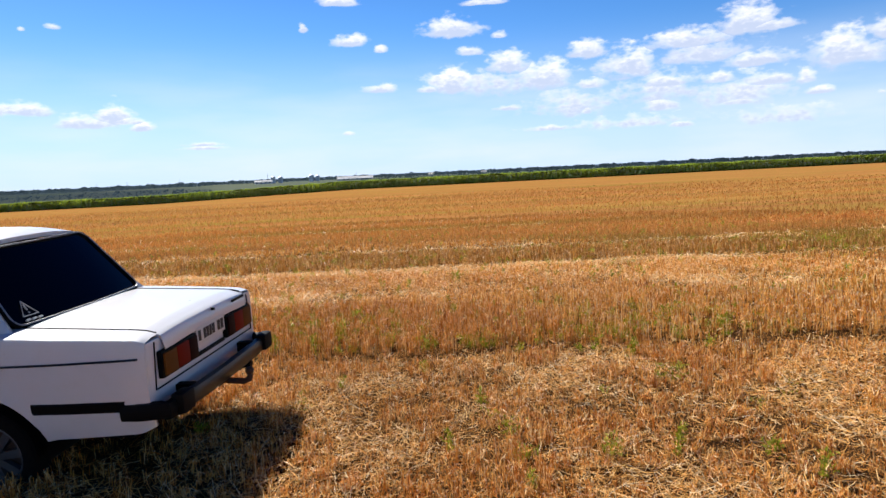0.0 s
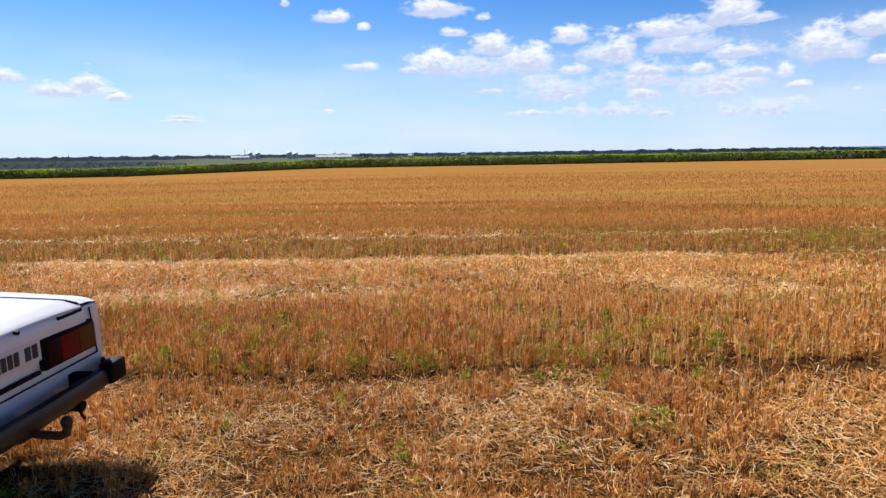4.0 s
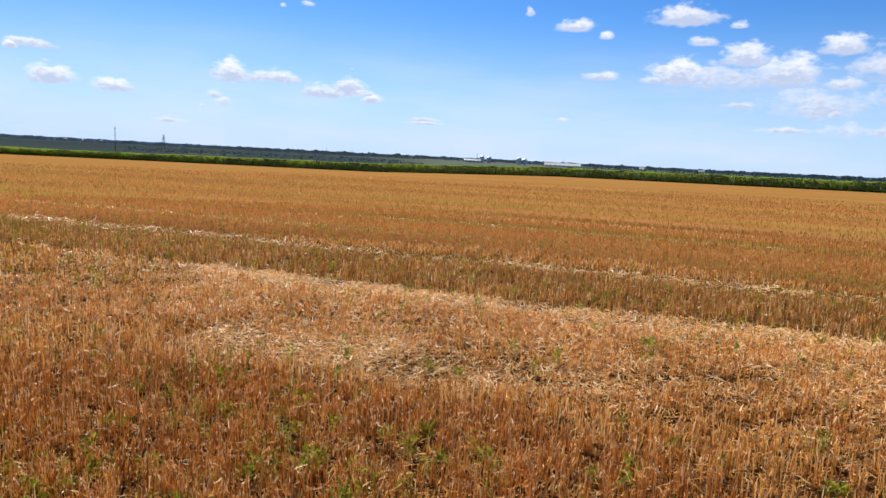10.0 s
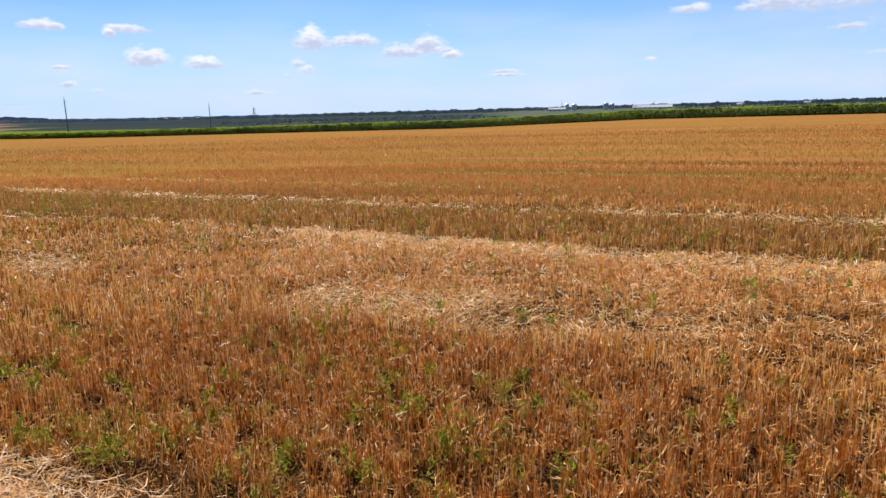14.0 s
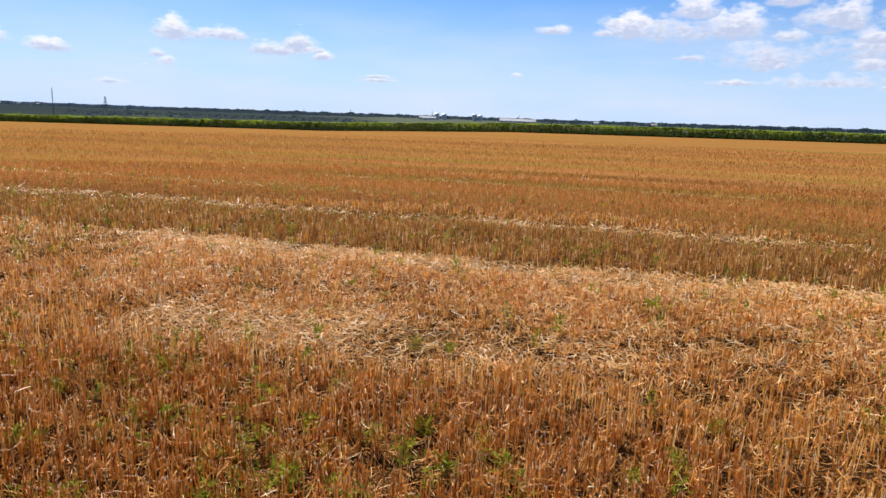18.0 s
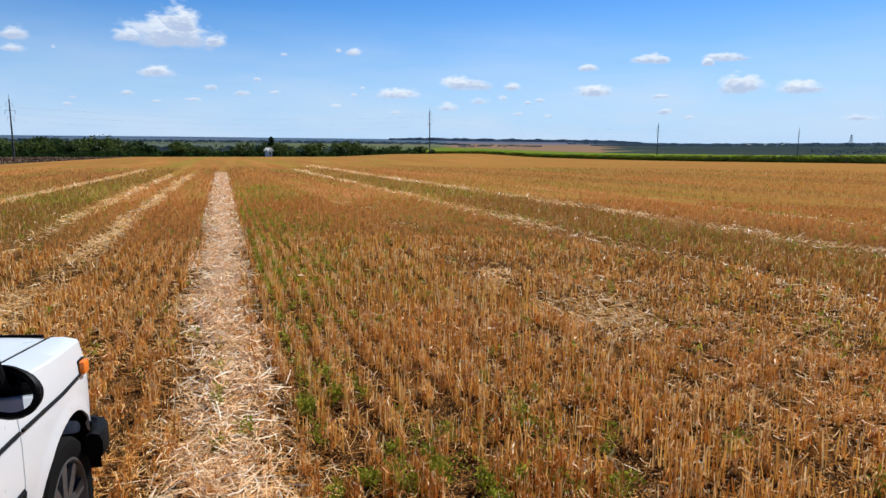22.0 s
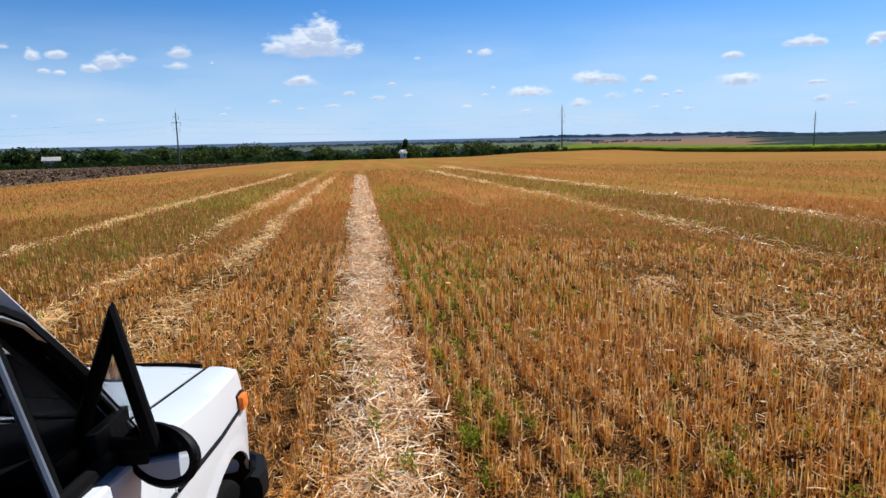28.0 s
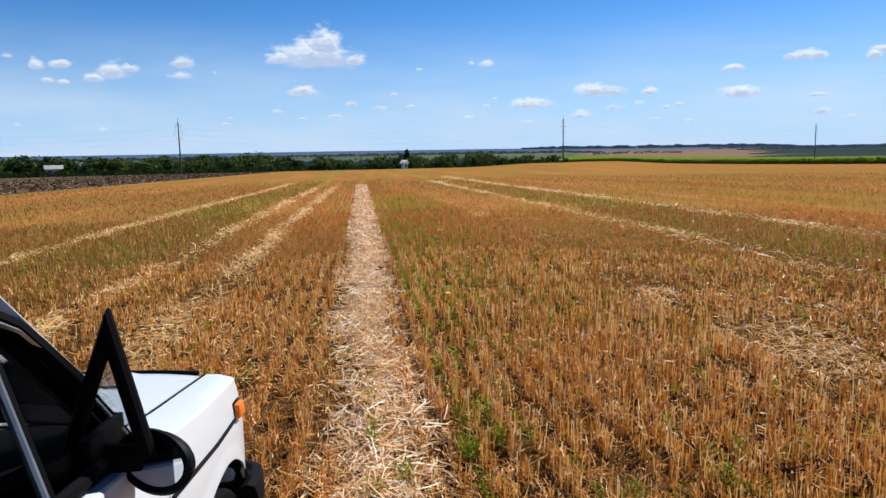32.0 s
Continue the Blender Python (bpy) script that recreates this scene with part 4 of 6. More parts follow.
def maize():
    n = 75000
    t = RNG.uniform(-190, 640, n)
    s = EDGE_S + np.abs(RNG.normal(0, 1.6, n)) + 0.8 * (wavy(t, t * 0, 0.2, 3) - 0.5)
    x, y = at_row(s, t)
    z = ground_z(x, y)
    h = 2.1 * (0.85 + 0.3 * wavy(t, s, 0.4, 2))
    lo = RNG.uniform(0.0, 0.85, n) * h
    hi = np.minimum(lo + RNG.uniform(0.4, 1.1, n), h + RNG.uniform(0, 0.25, n))
    a = RNG.uniform(0, 6.283, n)
    wv = RNG.uniform(0.03, 0.10, n)
    ax = np.stack([np.cos(a) * wv, np.sin(a) * wv, 0 * a], -1)
    o = np.stack([x, y, z + lo], -1)
    q = np.stack([x + RNG.normal(0, 0.5, n), y + RNG.normal(0, 0.5, n), z + hi], -1)
    v = np.stack([o - ax, o + ax, q + ax * 0.4, q - ax * 0.4], 1).reshape(-1, 3)
    tagged(new("maize", mesh_from("maize", v, np.arange(4 * n).reshape(n, 4), M_CORN)), "tall green maize plants along the field edge", "maize", kind="stuff")
    # the canopy behind the front rows
    us = np.concatenate([np.linspace(0.6, 12, 16), np.geomspace(13, 50, 12)])
    ts = np.linspace(-200, 650, 700)
    S, TT = np.meshgrid(EDGE_S + us, ts)
    X, Y = at_row(S, TT)
    Z = ground_z(X, Y) + 1.72 + 0.28 * RNG.random(X.shape) + 0.35 * wavy(S, TT, 0.25, 6)
    a, b = X.shape
    i = (np.arange(a - 1)[:, None] * b + np.arange(b - 1)[None]).ravel()
    f = np.stack([i, i + 1, i + b + 1, i + b], -1)
    tagged(new("maize_canopy", mesh_from("maize_canopy", np.stack([X.ravel(), Y.ravel(), Z.ravel()], -1), f, M_CANOPY)), "green maize canopy spreading behind the field edge", "maize", kind="stuff")


mc = Mat("maize_canopy", 1.0)
mc.b.inputs["Specular IOR Level"].default_value = 0.0
mc.colour(mc.mix(mc.noise(mc.scaled(mc.world(), (1, 0.3, 0)), 2.2, 3.0, 0.7), (0.08, 0.125, 0.014), (0.20, 0.26, 0.04)))
M_CANOPY = mc.m
maize()


# ---- trees ----
def crown_mesh(name, seed, count, size, lobes, mat, wide=0.5, leaf=0.5):
    """A crown of many small leaf clumps in uneven lobes, 1 m high at unit size."""
    g = np.random.default_rng(seed)
    cs = np.stack([g.normal(0, wide * 0.42, lobes), g.normal(0, wide * 0.42, lobes), g.uniform(0.28, 0.82, lobes)], -1)
    rs = g.uniform(0.14, 0.26, lobes) * (wide / 0.5)
    k = g.integers(0, lobes, count)
    d = g.normal(size=(count, 3))
    d /= np.linalg.norm(d, axis=1, keepdims=True)
    p = cs[k] + d * (rs[k] * g.uniform(0.55, 1.05, count))[:, None] * [1, 1, 0.85]
    a, b = g.normal(size=(count, 3)), g.normal(size=(count, 3))
    a = a / np.linalg.norm(a, axis=1, keepdims=True)
    b = np.cross(a, b)
    b = b / (np.linalg.norm(b, axis=1, keepdims=True) + 1e-9)
    q = leaf * g.uniform(0.045, 0.105, count)[:, None]
    v = np.stack([p - a * q, p - b * q * 0.7, p + a * q, p + b * q * 0.7], 1).reshape(-1, 3) * size
    return mesh_from(name, v, np.arange(4 * count).reshape(count, 4), mat)


def trunk_bm(h, r, seed):
    bm = bmesh.new()
    g = random.Random(seed)
    top = Vector((g.uniform(-0.05, 0.05) * h, g.uniform(-0.05, 0.05) * h, h * 0.55))
    tube(bm, (0, 0, -0.3), top, r, r * 0.45, 7)
    for _ in range(5):
        b = top * g.uniform(0.45, 1.0)
        a = g.uniform(0, 6.28)
        tube(bm, b, b + Vector((math.cos(a) * h * 0.2, math.sin(a) * h * 0.2, h * g.uniform(0.12, 0.3))), r * 0.35, r * 0.12, 5)
    return bm


def make_tree(seed, label, wide, count, lobes, mat=None):
    root = tagged(new("tree"), label, "tree", "hedgerow trees")
    part("trunk", trunk_bm(1.0, 0.035, seed), M_BARK, root)
    c = new("crown", crown_mesh("crown", seed, count, 1.0, lobes, mat or M_TREE, wide, 0.9))
    c.parent = root
    return root


KINDS = [make_tree(11, "broad dark green field tree in the hedgerow", 0.75, 520, 9), make_tree(12, "rounded dense lighter green tree in the hedgerow", 0.65, 520, 8, M_BUSH),
         make_tree(13, "wide low bushy olive green tree at the field end", 1.0, 520, 10, M_BUSH), make_tree(14, "upright green tree in the hedgerow", 0.5, 480, 7)]
g = random.Random(3)
for i in range(190):
    k = i % 4
    src = KINDS[k]
    x = g.uniform(-175, 46)
    y = 226 + g.uniform(0, 26) + (x < -60) * g.uniform(-10, 30)
    tall = np.interp(x, [-175, -60, 0, 20, 36, 46], [6.0, 4.9, 4.1, 3.8, 2.9, 2.0]) * g.choice((0.5, 0.7, 0.9, 1.0, 1.2)) * g.uniform(0.9, 1.1)
    m = pose(x, y, float(ground_z(x, y)) - 0.1, 0, 0, g.uniform(0, 360)) @ Matrix.Diagonal((tall, tall, tall, 1))
    if i < 4:
        src.matrix_basis = m
    else:
        made = copy_thing(src, m)
        made.matrix_basis = m

# a lone dark conifer over the hedgerow
fir = tagged(new("conifer_tree"), "slim dark conifer standing above the hedgerow", "tree")
fg = np.random.default_rng(5)
k = 700
zz = fg.uniform(0.1, 1, k)
rr = (1.0 - zz) * 0.16 + 0.02
aa = fg.uniform(0, 6.283, k)
p = np.stack([np.cos(aa) * rr * fg.uniform(0.4, 1, k), np.sin(aa) * rr * fg.uniform(0.4, 1, k), zz], -1)
e = fg.normal(size=(k, 3)) * 0.03
f2 = fg.normal(size=(k, 3)) * 0.03
crown = new("crown", mesh_from("crown", np.stack([p - e, p - f2, p + e, p + f2], 1).reshape(-1, 3), np.arange(4 * k).reshape(k, 4), M_TREE))
crown.parent = fir
part("trunk", tube(bmesh.new(), (0, 0, -0.05), (0, 0, 0.95), 0.02, 0.004, 6), M_BARK, fir)
fir.matrix_basis = pose(-9.5, 230, float(ground_z(-9.5, 230))) @ Matrix.Diagonal((11.5, 11.5, 6.2, 1))


# ---- far woods as strips on the ridges ----
def wood_strip(name, az0, az1, r0, r1, tall, count, label, mat=None):
    a = np.radians(RNG.uniform(az0, az1, count))
    r = RNG.uniform(r0, r1, count)
    gate = wavy(np.degrees(a) * 3, r * 0, 1.0, 4)
    ok = RNG.random(count) < 0.25 + 1.1 * gate
    a, r, gate = a[ok], r[ok], gate[ok]
    n = len(a)
    x, y = r * np.sin(a), r * np.cos(a)
    edge = np.clip(np.minimum(np.degrees(a) - az0, az1 - np.degrees(a)) / 3, 0, 1)
    hz = tall * (0.55 + 0.6 * gate) * (0.25 + 0.75 * edge) * RNG.uniform(0.1, 1.0, n)
    z = ground_z(x, y) + hz
    q = RNG.uniform(0.16, 0.36, n) * tall
    side = np.stack([np.cos(a), -np.sin(a), 0 * a], -1) * q[:, None]
    side = side + RNG.normal(0, 0.2, (n, 3)) * q[:, None]
    up = np.stack([RNG.normal(0, 0.3, n), RNG.normal(0, 0.3, n), np.ones(n)], -1) * (q * 0.75)[:, None]
    o = np.stack([x, y, z], -1)
    v = np.stack([o - side, o - up, o + side, o + up], 1).reshape(-1, 3)
    tagged(new(name, mesh_from(name, v, np.arange(4 * n).reshape(n, 4), mat or M_FAR_HAZE_TREE)), label, "woods", kind="stuff")


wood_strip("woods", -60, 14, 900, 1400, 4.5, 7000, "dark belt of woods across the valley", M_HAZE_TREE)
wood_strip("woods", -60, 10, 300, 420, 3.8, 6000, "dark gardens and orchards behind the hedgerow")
wood_strip("hedge", -44, 10, 228, 250, 1.9, 9000, "dark green hedge undergrowth along the field end", M_TREE)
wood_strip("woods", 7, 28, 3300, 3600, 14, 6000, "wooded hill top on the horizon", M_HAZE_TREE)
wood_strip("woods", 22, 60, 2300, 2900, 7, 6000, "dark belt of distant woods with blue haze in their colour", M_HAZE_TREE)
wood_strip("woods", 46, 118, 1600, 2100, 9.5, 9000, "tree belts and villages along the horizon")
wood_strip("woods", 76, 118, 700, 1000, 3, 2500, "shelter belts beyond the maize")
wood_strip("woods", 13, 20, 760, 900, 2.6, 500, "low bushes at the foot of the hill")
wood_strip("woods", 40, 64, 520, 640, 3.2, 700, "scattered bushes beyond the maize")
wood_strip("woods", 24, 63, 1100, 2000, 3.6, 9000, "dark woods on the slope beyond the maize, tinted blue-green for haze", M_FAR_HAZE_TREE)


# ---- power line ----
mp = Mat("weathered_concrete", 0.9)
mp.colour(mp.mix(mp.noise(mp.place(), 3.0, 4.0), (0.05, 0.052, 0.055), (0.12, 0.12, 0.12)))
M_POLE = mp.m
M_WIRE = Mat("wire", 0.6, 0.3, (0.20, 0.22, 0.25)).m
M_GLASSY = Mat("insulator_glass", 0.2, 0, (0.3, 0.36, 0.36)).m
POLES = []


def power_pole(az, r, tall):
    x, y = r * math.sin(radians(az)), r * math.cos(radians(az))
    z = float(ground_z(x, y))
    root = tagged(new("power_pole"), "slender concrete power line pole with three crossarms", "power pole", "poles of the power line")
    root.matrix_basis = pose(x, y, z, 0, 0, 25)
    part("mast", tube(bmesh.new(), (0, 0, -0.5), (0, 0, tall), 0.24, 0.13, 10), M_POLE, root)
    part("tip", tube(bmesh.new(), (0, 0, tall), (0, 0, tall + 1.1), 0.05, 0.03, 6), M_POLE, root)
    ends = []
    for h, w in ((tall - 0.9, 0.75), (tall - 2.6, 1.15), (tall - 4.2, 0.8)):
        bm = bmesh.new()
        box(bm, -w, w, -0.04, 0.04, h - 0.04, h + 0.04, 0.01)
        part("crossarm", bm, M_WIRE, root)
        for sx in (-w + 0.1, w - 0.1):
            bm = bmesh.new()
            for k in range(4):
                tube(bm, (sx, 0, h - 0.2 - k * 0.16), (sx, 0, h - 0.32 - k * 0.16), 0.07, 0.04, 8)
            part("insulator", bm, M_GLASSY, root)
            ends.append(root.matrix_basis @ Vector((sx, 0, h - 0.9)))
    POLES.append(ends)


power_pole(-20.67, 190, 13.9)
power_pole(10.84, 232, 14.7)
power_pole(29.55, 306, 15.2)
power_pole(39.58, 440, 15.5)
back_ends = [Vector((-67 - 105, 178 - 32, 0)) + Vector((0, 0, e.z - 0.5)) for e in POLES[0]]
for a, b in zip([back_ends] + POLES[:-1], POLES):
    for p, q in zip(a, b):
        bm = bmesh.new()
        pts = [p.lerp(q, t / 14) - Vector((0, 0, 1.9 * 4 * (t / 14) * (1 - t / 14))) for t in range(15)]
        sweep(bm, pts, 0.0035, 3)
        part("power_wire", bm, M_WIRE, None, "thin sagging power line wire between poles")["category"] = "wire"


def lattice_mast(az, r, tall, wide, label):
    x, y = r * math.sin(radians(az)), r * math.cos(radians(az))
    root = tagged(new("lattice_mast"), label, "pylon")
    root.matrix_basis = pose(x, y, float(ground_z(x, y)), 0, 0, 20)
    for sx in (-1, 1):
        for sy in (-1, 1):
            part("leg", tube(bmesh.new(), (sx * wide, sy * wide, -1), (sx * 0.25, sy * 0.25, tall), 0.22, 0.12, 5), M_WIRE, root)
    n = 7
    for i in range(n):
        z0, z1 = tall * i / n, tall * (i + 1) / n
        w0, w1 = wide + (0.25 - wide) * i / n, wide + (0.25 - wide) * (i + 1) / n
        bm = bmesh.new()
        for k in range(4):
            c, s = round(math.cos(k * math.pi / 2)), round(math.sin(k * math.pi / 2))
            tube(bm, (c * w0 - s * w0, s * w0 + c * w0, z0), (c * w1 + s * w1, s * w1 - c * w1, z1), 0.1, 0.1, 4)
        part("brace", bm, M_WIRE, root)
    for h, w in ((0.62, 4.0), (0.78, 3.2), (0.93, 2.4)):
        bm = bmesh.new()
        box(bm, -w, w, -0.15, 0.15, tall * h - 0.15, tall * h + 0.15)
        part("crossarm", bm, M_WIRE, root)


lattice_mast(42.84, 900, 14.5, 2.2, "grey lattice pylon far beyond the maize")
for az, r, tall in ((68.3, 1100, 15), (57.6, 1500, 15), (61.4, 1500, 15), (75.6, 1400, 14), (55.5, 1500, 14)):
    x, y = r * math.sin(radians(az)), r * math.cos(radians(az))
    root = tagged(new("mast"), "thin steel mast on the horizon", "mast", "masts on the horizon")
    root.matrix_basis = pose(x, y, float(ground_z(x, y)))
    part("pole", tube(bmesh.new(), (0, 0, -1), (0, 0, tall), 0.5, 0.25, 6), M_WIRE, root)

# ---- far farm buildings ----
mw = Mat("white_sheet_roof", 0.45)
mw.colour(mw.mix(mw.noise(mw.place(), 0.3, 3.0), (0.72, 0.74, 0.76), (0.82, 0.83, 0.84)))
M_WHITE_ROOF = mw.m
mg = Mat("galvanised_steel", 0.45, 0.5)
mg.colour(mg.mix(mg.noise(mg.place(), 0.5, 3.0), (0.30, 0.34, 0.40), (0.45, 0.5, 0.56)))
M_GALV = mg.m
mh = Mat("plastered_wall", 0.9)
mh.colour(mh.mix(mh.noise(mh.place(), 1.5, 4.0), (0.62, 0.60, 0.56), (0.78, 0.77, 0.74)))
M_PLASTER = mh.m
M_LIME = Mat("whitewashed_wall", 0.9, 0, (0.84, 0.84, 0.82)).m
M_SLATE = Mat("grey_roof", 0.8, 0, (0.30, 0.30, 0.31)).m
M_DARKWIN = Mat("dark_window", 0.15, 0, (0.03, 0.035, 0.04)).m


def gabled(az, r, long, deep, wall, ridge, name, label, wall_mat, roof_mat, facing=None, bays=5, sink=0.0):
    x, y = r * math.sin(radians(az)), r * math.cos(radians(az))
    root = tagged(new(name), label, "building")
    root.matrix_basis = pose(x, y, float(ground_z(x, y)) - sink, 0, 0, -az if facing is None else facing)
    bm = bmesh.new()
    box(bm, -long / 2, long / 2, -deep / 2, deep / 2, -0.5, wall)
    v = [bm.verts.new(q) for q in ((-long / 2, -deep / 2, wall), (-long / 2, deep / 2, wall), (-long / 2, 0, ridge), (long / 2, -deep / 2, wall), (long / 2, deep / 2, wall), (long / 2, 0, ridge))]
    bm.faces.new(v[:3])
    bm.faces.new(v[3:])
    part("wall", bm, wall_mat, root, smooth=False)
    for sgn in (-1, 1):
        bm = bmesh.new()
        a = [(-long / 2 - 0.4, sgn * (deep / 2 + 0.4), wall - 0.15), (long / 2 + 0.4, sgn * (deep / 2 + 0.4), wall - 0.15), (long / 2 + 0.4, 0, ridge + 0.05), (-long / 2 - 0.4, 0, ridge + 0.05)]
        fc = bm.faces.new([bm.verts.new(q) for q in a])
        bmesh.ops.solidify(bm, geom=[fc], thickness=0.12)
        part("roof_slope", bm, roof_mat, root, smooth=False)
    for b in range(bays):
        cx = -long / 2 + (b + 0.5) * long / bays
        bm = bmesh.new()
        box(bm, cx - long / bays * 0.2, cx + long / bays * 0.2, -deep / 2 - 0.05, -deep / 2 + 0.1, wall * 0.35, wall * 0.75)
        part("window", bm, M_DARKWIN, root)
    return root


gabled(75.55, 900, 47, 16, 2.0, 5.0, "farm_hall", "long low farm hall with a white sheet roof", M_PLASTER, M_WHITE_ROOF, bays=8)
gabled(67.95, 900, 22, 10, 2.6, 4.6, "farm_shed", "white farm shed beside grey silos", M_PLASTER, M_WHITE_ROOF, bays=4)
gabled(-29.6, 246, 4.6, 3.6, 2.6, 3.6, "hut", "small hut with a pale grey roof among trees", M_SLATE, M_PLASTER, bays=2)
gabled(-2.6, 226, 1.7, 1.5, 1.9, 2.9, "chapel", "small white gabled building at the field end", M_LIME, M_LIME, facing=40, bays=1)
for az, r in ((-17.5, 330), (-9.5, 340), (4.0, 330), (8.2, 320), (-13.0, 360), (36.0, 2200), (37.2, 2250), (38.4, 2200), (86.5, 1500), (82.0, 1300)):
    gabled(az, r, 9 if r < 900 else 12, 7, 3.2, 5.6, "house", "pale village house half hidden by trees", M_PLASTER, M_SLATE if r < 900 else M_PLASTER, facing=random.uniform(0, 90), bays=3, sink=2.4 if r < 900 else 0.0)
for az, rad, tall in ((68.75, 3.2, 8.5), (69.35, 3.2, 8.0), (71.9, 3.4, 8.5), (72.4, 3.0, 7.5)):
    x, y = 940 * math.sin(radians(az)), 940 * math.cos(radians(az))
    root = tagged(new("silo"), "grey steel grain silo with a conical roof", "silo", "grain silos")
    root.matrix_basis = pose(x, y, float(ground_z(x, y)))
    part("drum", tube(bmesh.new(), (0, 0, -0.5), (0, 0, tall), rad, rad, 20), M_GALV, root)
    part("cone_roof", tube(bmesh.new(), (0, 0, tall), (0, 0, tall + 1.6), rad + 0.15, 0.3, 20), M_GALV, root)


# ---- clods on the ploughed land ----
n = 15000
cs, ct = -24.3 - np.abs(RNG.normal(0, 26, n)), RNG.uniform(20, 205, n)
cx, cy = at_row(cs, ct)
cz = ground_z(cx, cy)
q = RNG.uniform(0.08, 0.3, n)
v = RNG.normal(size=(n, 4, 3))
v /= np.linalg.norm(v, axis=2, keepdims=True)
v = v * q[:, None, None] * [1, 1, 0.7] + np.stack([cx, cy, cz + q * 0.15], -1)[:, None]
o = np.arange(n)[:, None] * 4
f = np.stack([o + [0, 1, 2], o + [0, 2, 3], o + [0, 3, 1], o + [1, 3, 2]], 1).reshape(-1, 3)
mk = Mat("soil_clod", 1.0)
mk.b.inputs["Specular IOR Level"].default_value = 0.0
mk.colour(mk.ramp(mk.island(), (0.0, (0.05, 0.032, 0.022)), (0.6, (0.15, 0.10, 0.065)), (1.0, (0.30, 0.21, 0.14))))
tagged(new("soil_clods", mesh_from("soil_clods", v.reshape(-1, 3), f, mk.m)), "dark brown clods of ploughed soil beside the stubble", "clods", kind="stuff")


# ---- the car ----
def paint(name, base, rough=0.28):
    m = Mat(name, rough)
    p = m.place()
    dirt = m.noise(p, 3.0, 6.0, 0.7)
    m.colour(m.mix(m.math("MULTIPLY", m.step(dirt, 0.5, 0.8), 0.35), base, tuple(c * v for c, v in zip(base, (0.86, 0.82, 0.74)))))
    m.rough(m.math("ADD", m.math("MULTIPLY", m.noise(p, 14.0, 4.0), 0.18), rough - 0.06))
    m.b.inputs["Coat Weight"].default_value = 0.5
    m.b.inputs["Coat Roughness"].default_value = 0.08
    m.bump(m.noise(p, 5.0, 2.0), 0.05, 0.01)
    return m.m


def plain(name, base, rough, metal=0.0, spec=0.5, grain=0.25):
    m = Mat(name, rough, metal)
    v = m.noise(m.place(), 18.0, 4.0, 0.65)
    m.colour(m.mix(v, tuple(c * (1 - grain) for c in base), tuple(min(1, c * (1 + grain)) for c in base)))
    m.rough(m.math("ADD", m.math("MULTIPLY", v, 0.2), rough - 0.1))
    m.b.inputs["Specular IOR Level"].default_value = spec
    return m.m


M_WHITE = paint("white_car_paint", (0.68, 0.70, 0.72))
M_BLACK = plain("black_plastic", (0.003, 0.003, 0.0035), 0.6, 0, 0.10)
M_RUBBER = plain("rubber_seal", (0.0025, 0.0025, 0.003), 0.7, 0, 0.06)
M_TYRE = plain("tyre_rubber", (0.006, 0.0058, 0.0055), 0.9, 0, 0.06)
M_CHROME = plain("chrome", (0.30, 0.305, 0.31), 0.36, 0.85)
M_BUMPER = plain("dark_bumper_metal", (0.006, 0.0065, 0.010), 0.36, 0.0, 0.4)
M_ALLOY = plain("dull_alloy", (0.07, 0.07, 0.073), 0.5, 0.4)
M_CABIN = plain("cabin_trim", (0.003, 0.0028, 0.0028), 0.9, 0, 0.03)
M_SEAT = plain("seat_cloth", (0.009, 0.008, 0.008), 0.95, 0, 0.05)
M_LENS_RED = plain("red_lens", (0.16, 0.012, 0.006), 0.55, 0, 0.05)
M_LENS_DARK = plain("dark_red_lens", (0.02, 0.004, 0.004), 0.55, 0, 0.05)
M_LENS_AMBER = plain("amber_lens", (0.13, 0.05, 0.01), 0.55, 0, 0.05)
M_ORANGE = plain("orange_marker_lens", (0.85, 0.20, 0.02), 0.25, 0, 0.6)
M_PLATE = plain("number_plate_white", (0.62, 0.63, 0.62), 0.45, 0, 0.5, 0.06)
M_INK = plain("black_print", (0.02, 0.02, 0.022), 0.6)
M_STICKER = plain("white_sticker", (0.5, 0.5, 0.48), 0.6)
mr = Mat("rusty_steel", 0.85)
mr.colour(mr.mix(mr.noise(mr.place(), 25.0, 5.0), (0.02, 0.016, 0.014), (0.10, 0.045, 0.022)))
M_RUST = mr.m
mm = Mat("mirror_glass", 0.02, 1.0, (0.55, 0.57, 0.6))
M_MIRROR = mm.m


def glass(name, tint):
    m = Mat(name, 0.015, 0, tint)
    m.b.inputs["Transmission Weight"].default_value = 1.0
    m.b.inputs["IOR"].default_value = 1.15
    m.b.inputs["Coat Weight"].default_value = 0.35
    m.b.inputs["Coat Roughness"].default_value = 0.03
    return m.m


M_TINT = glass("tinted_glass", (0.00002, 0.00002, 0.00003))
M_CLEAR = glass("window_glass", (0.86, 0.9, 0.9))

car = tagged(new("car"), "white boxy four-door saloon car with tinted windows parked on stubble", "car")
car.matrix_basis = pose(0.009, 0.048, -0.012, -0.7, -1.8, 1.14) @ Matrix.Diagonal((0.972, 1, 1, 1))

ARCHES = ((1.45, 0.225, 0.37), (-0.975, 0.21, 0.385))


def z_top(y):
    return float(np.interp(y, [-2.0, -1.97, -1.92, -1.84, -1.15, -0.83, 0.3, 1.02, 1.3, 1.78], [0.838, 0.850, 0.864, 0.871, 0.905, 0.91, 0.903, 0.86, 0.832, 0.797]))


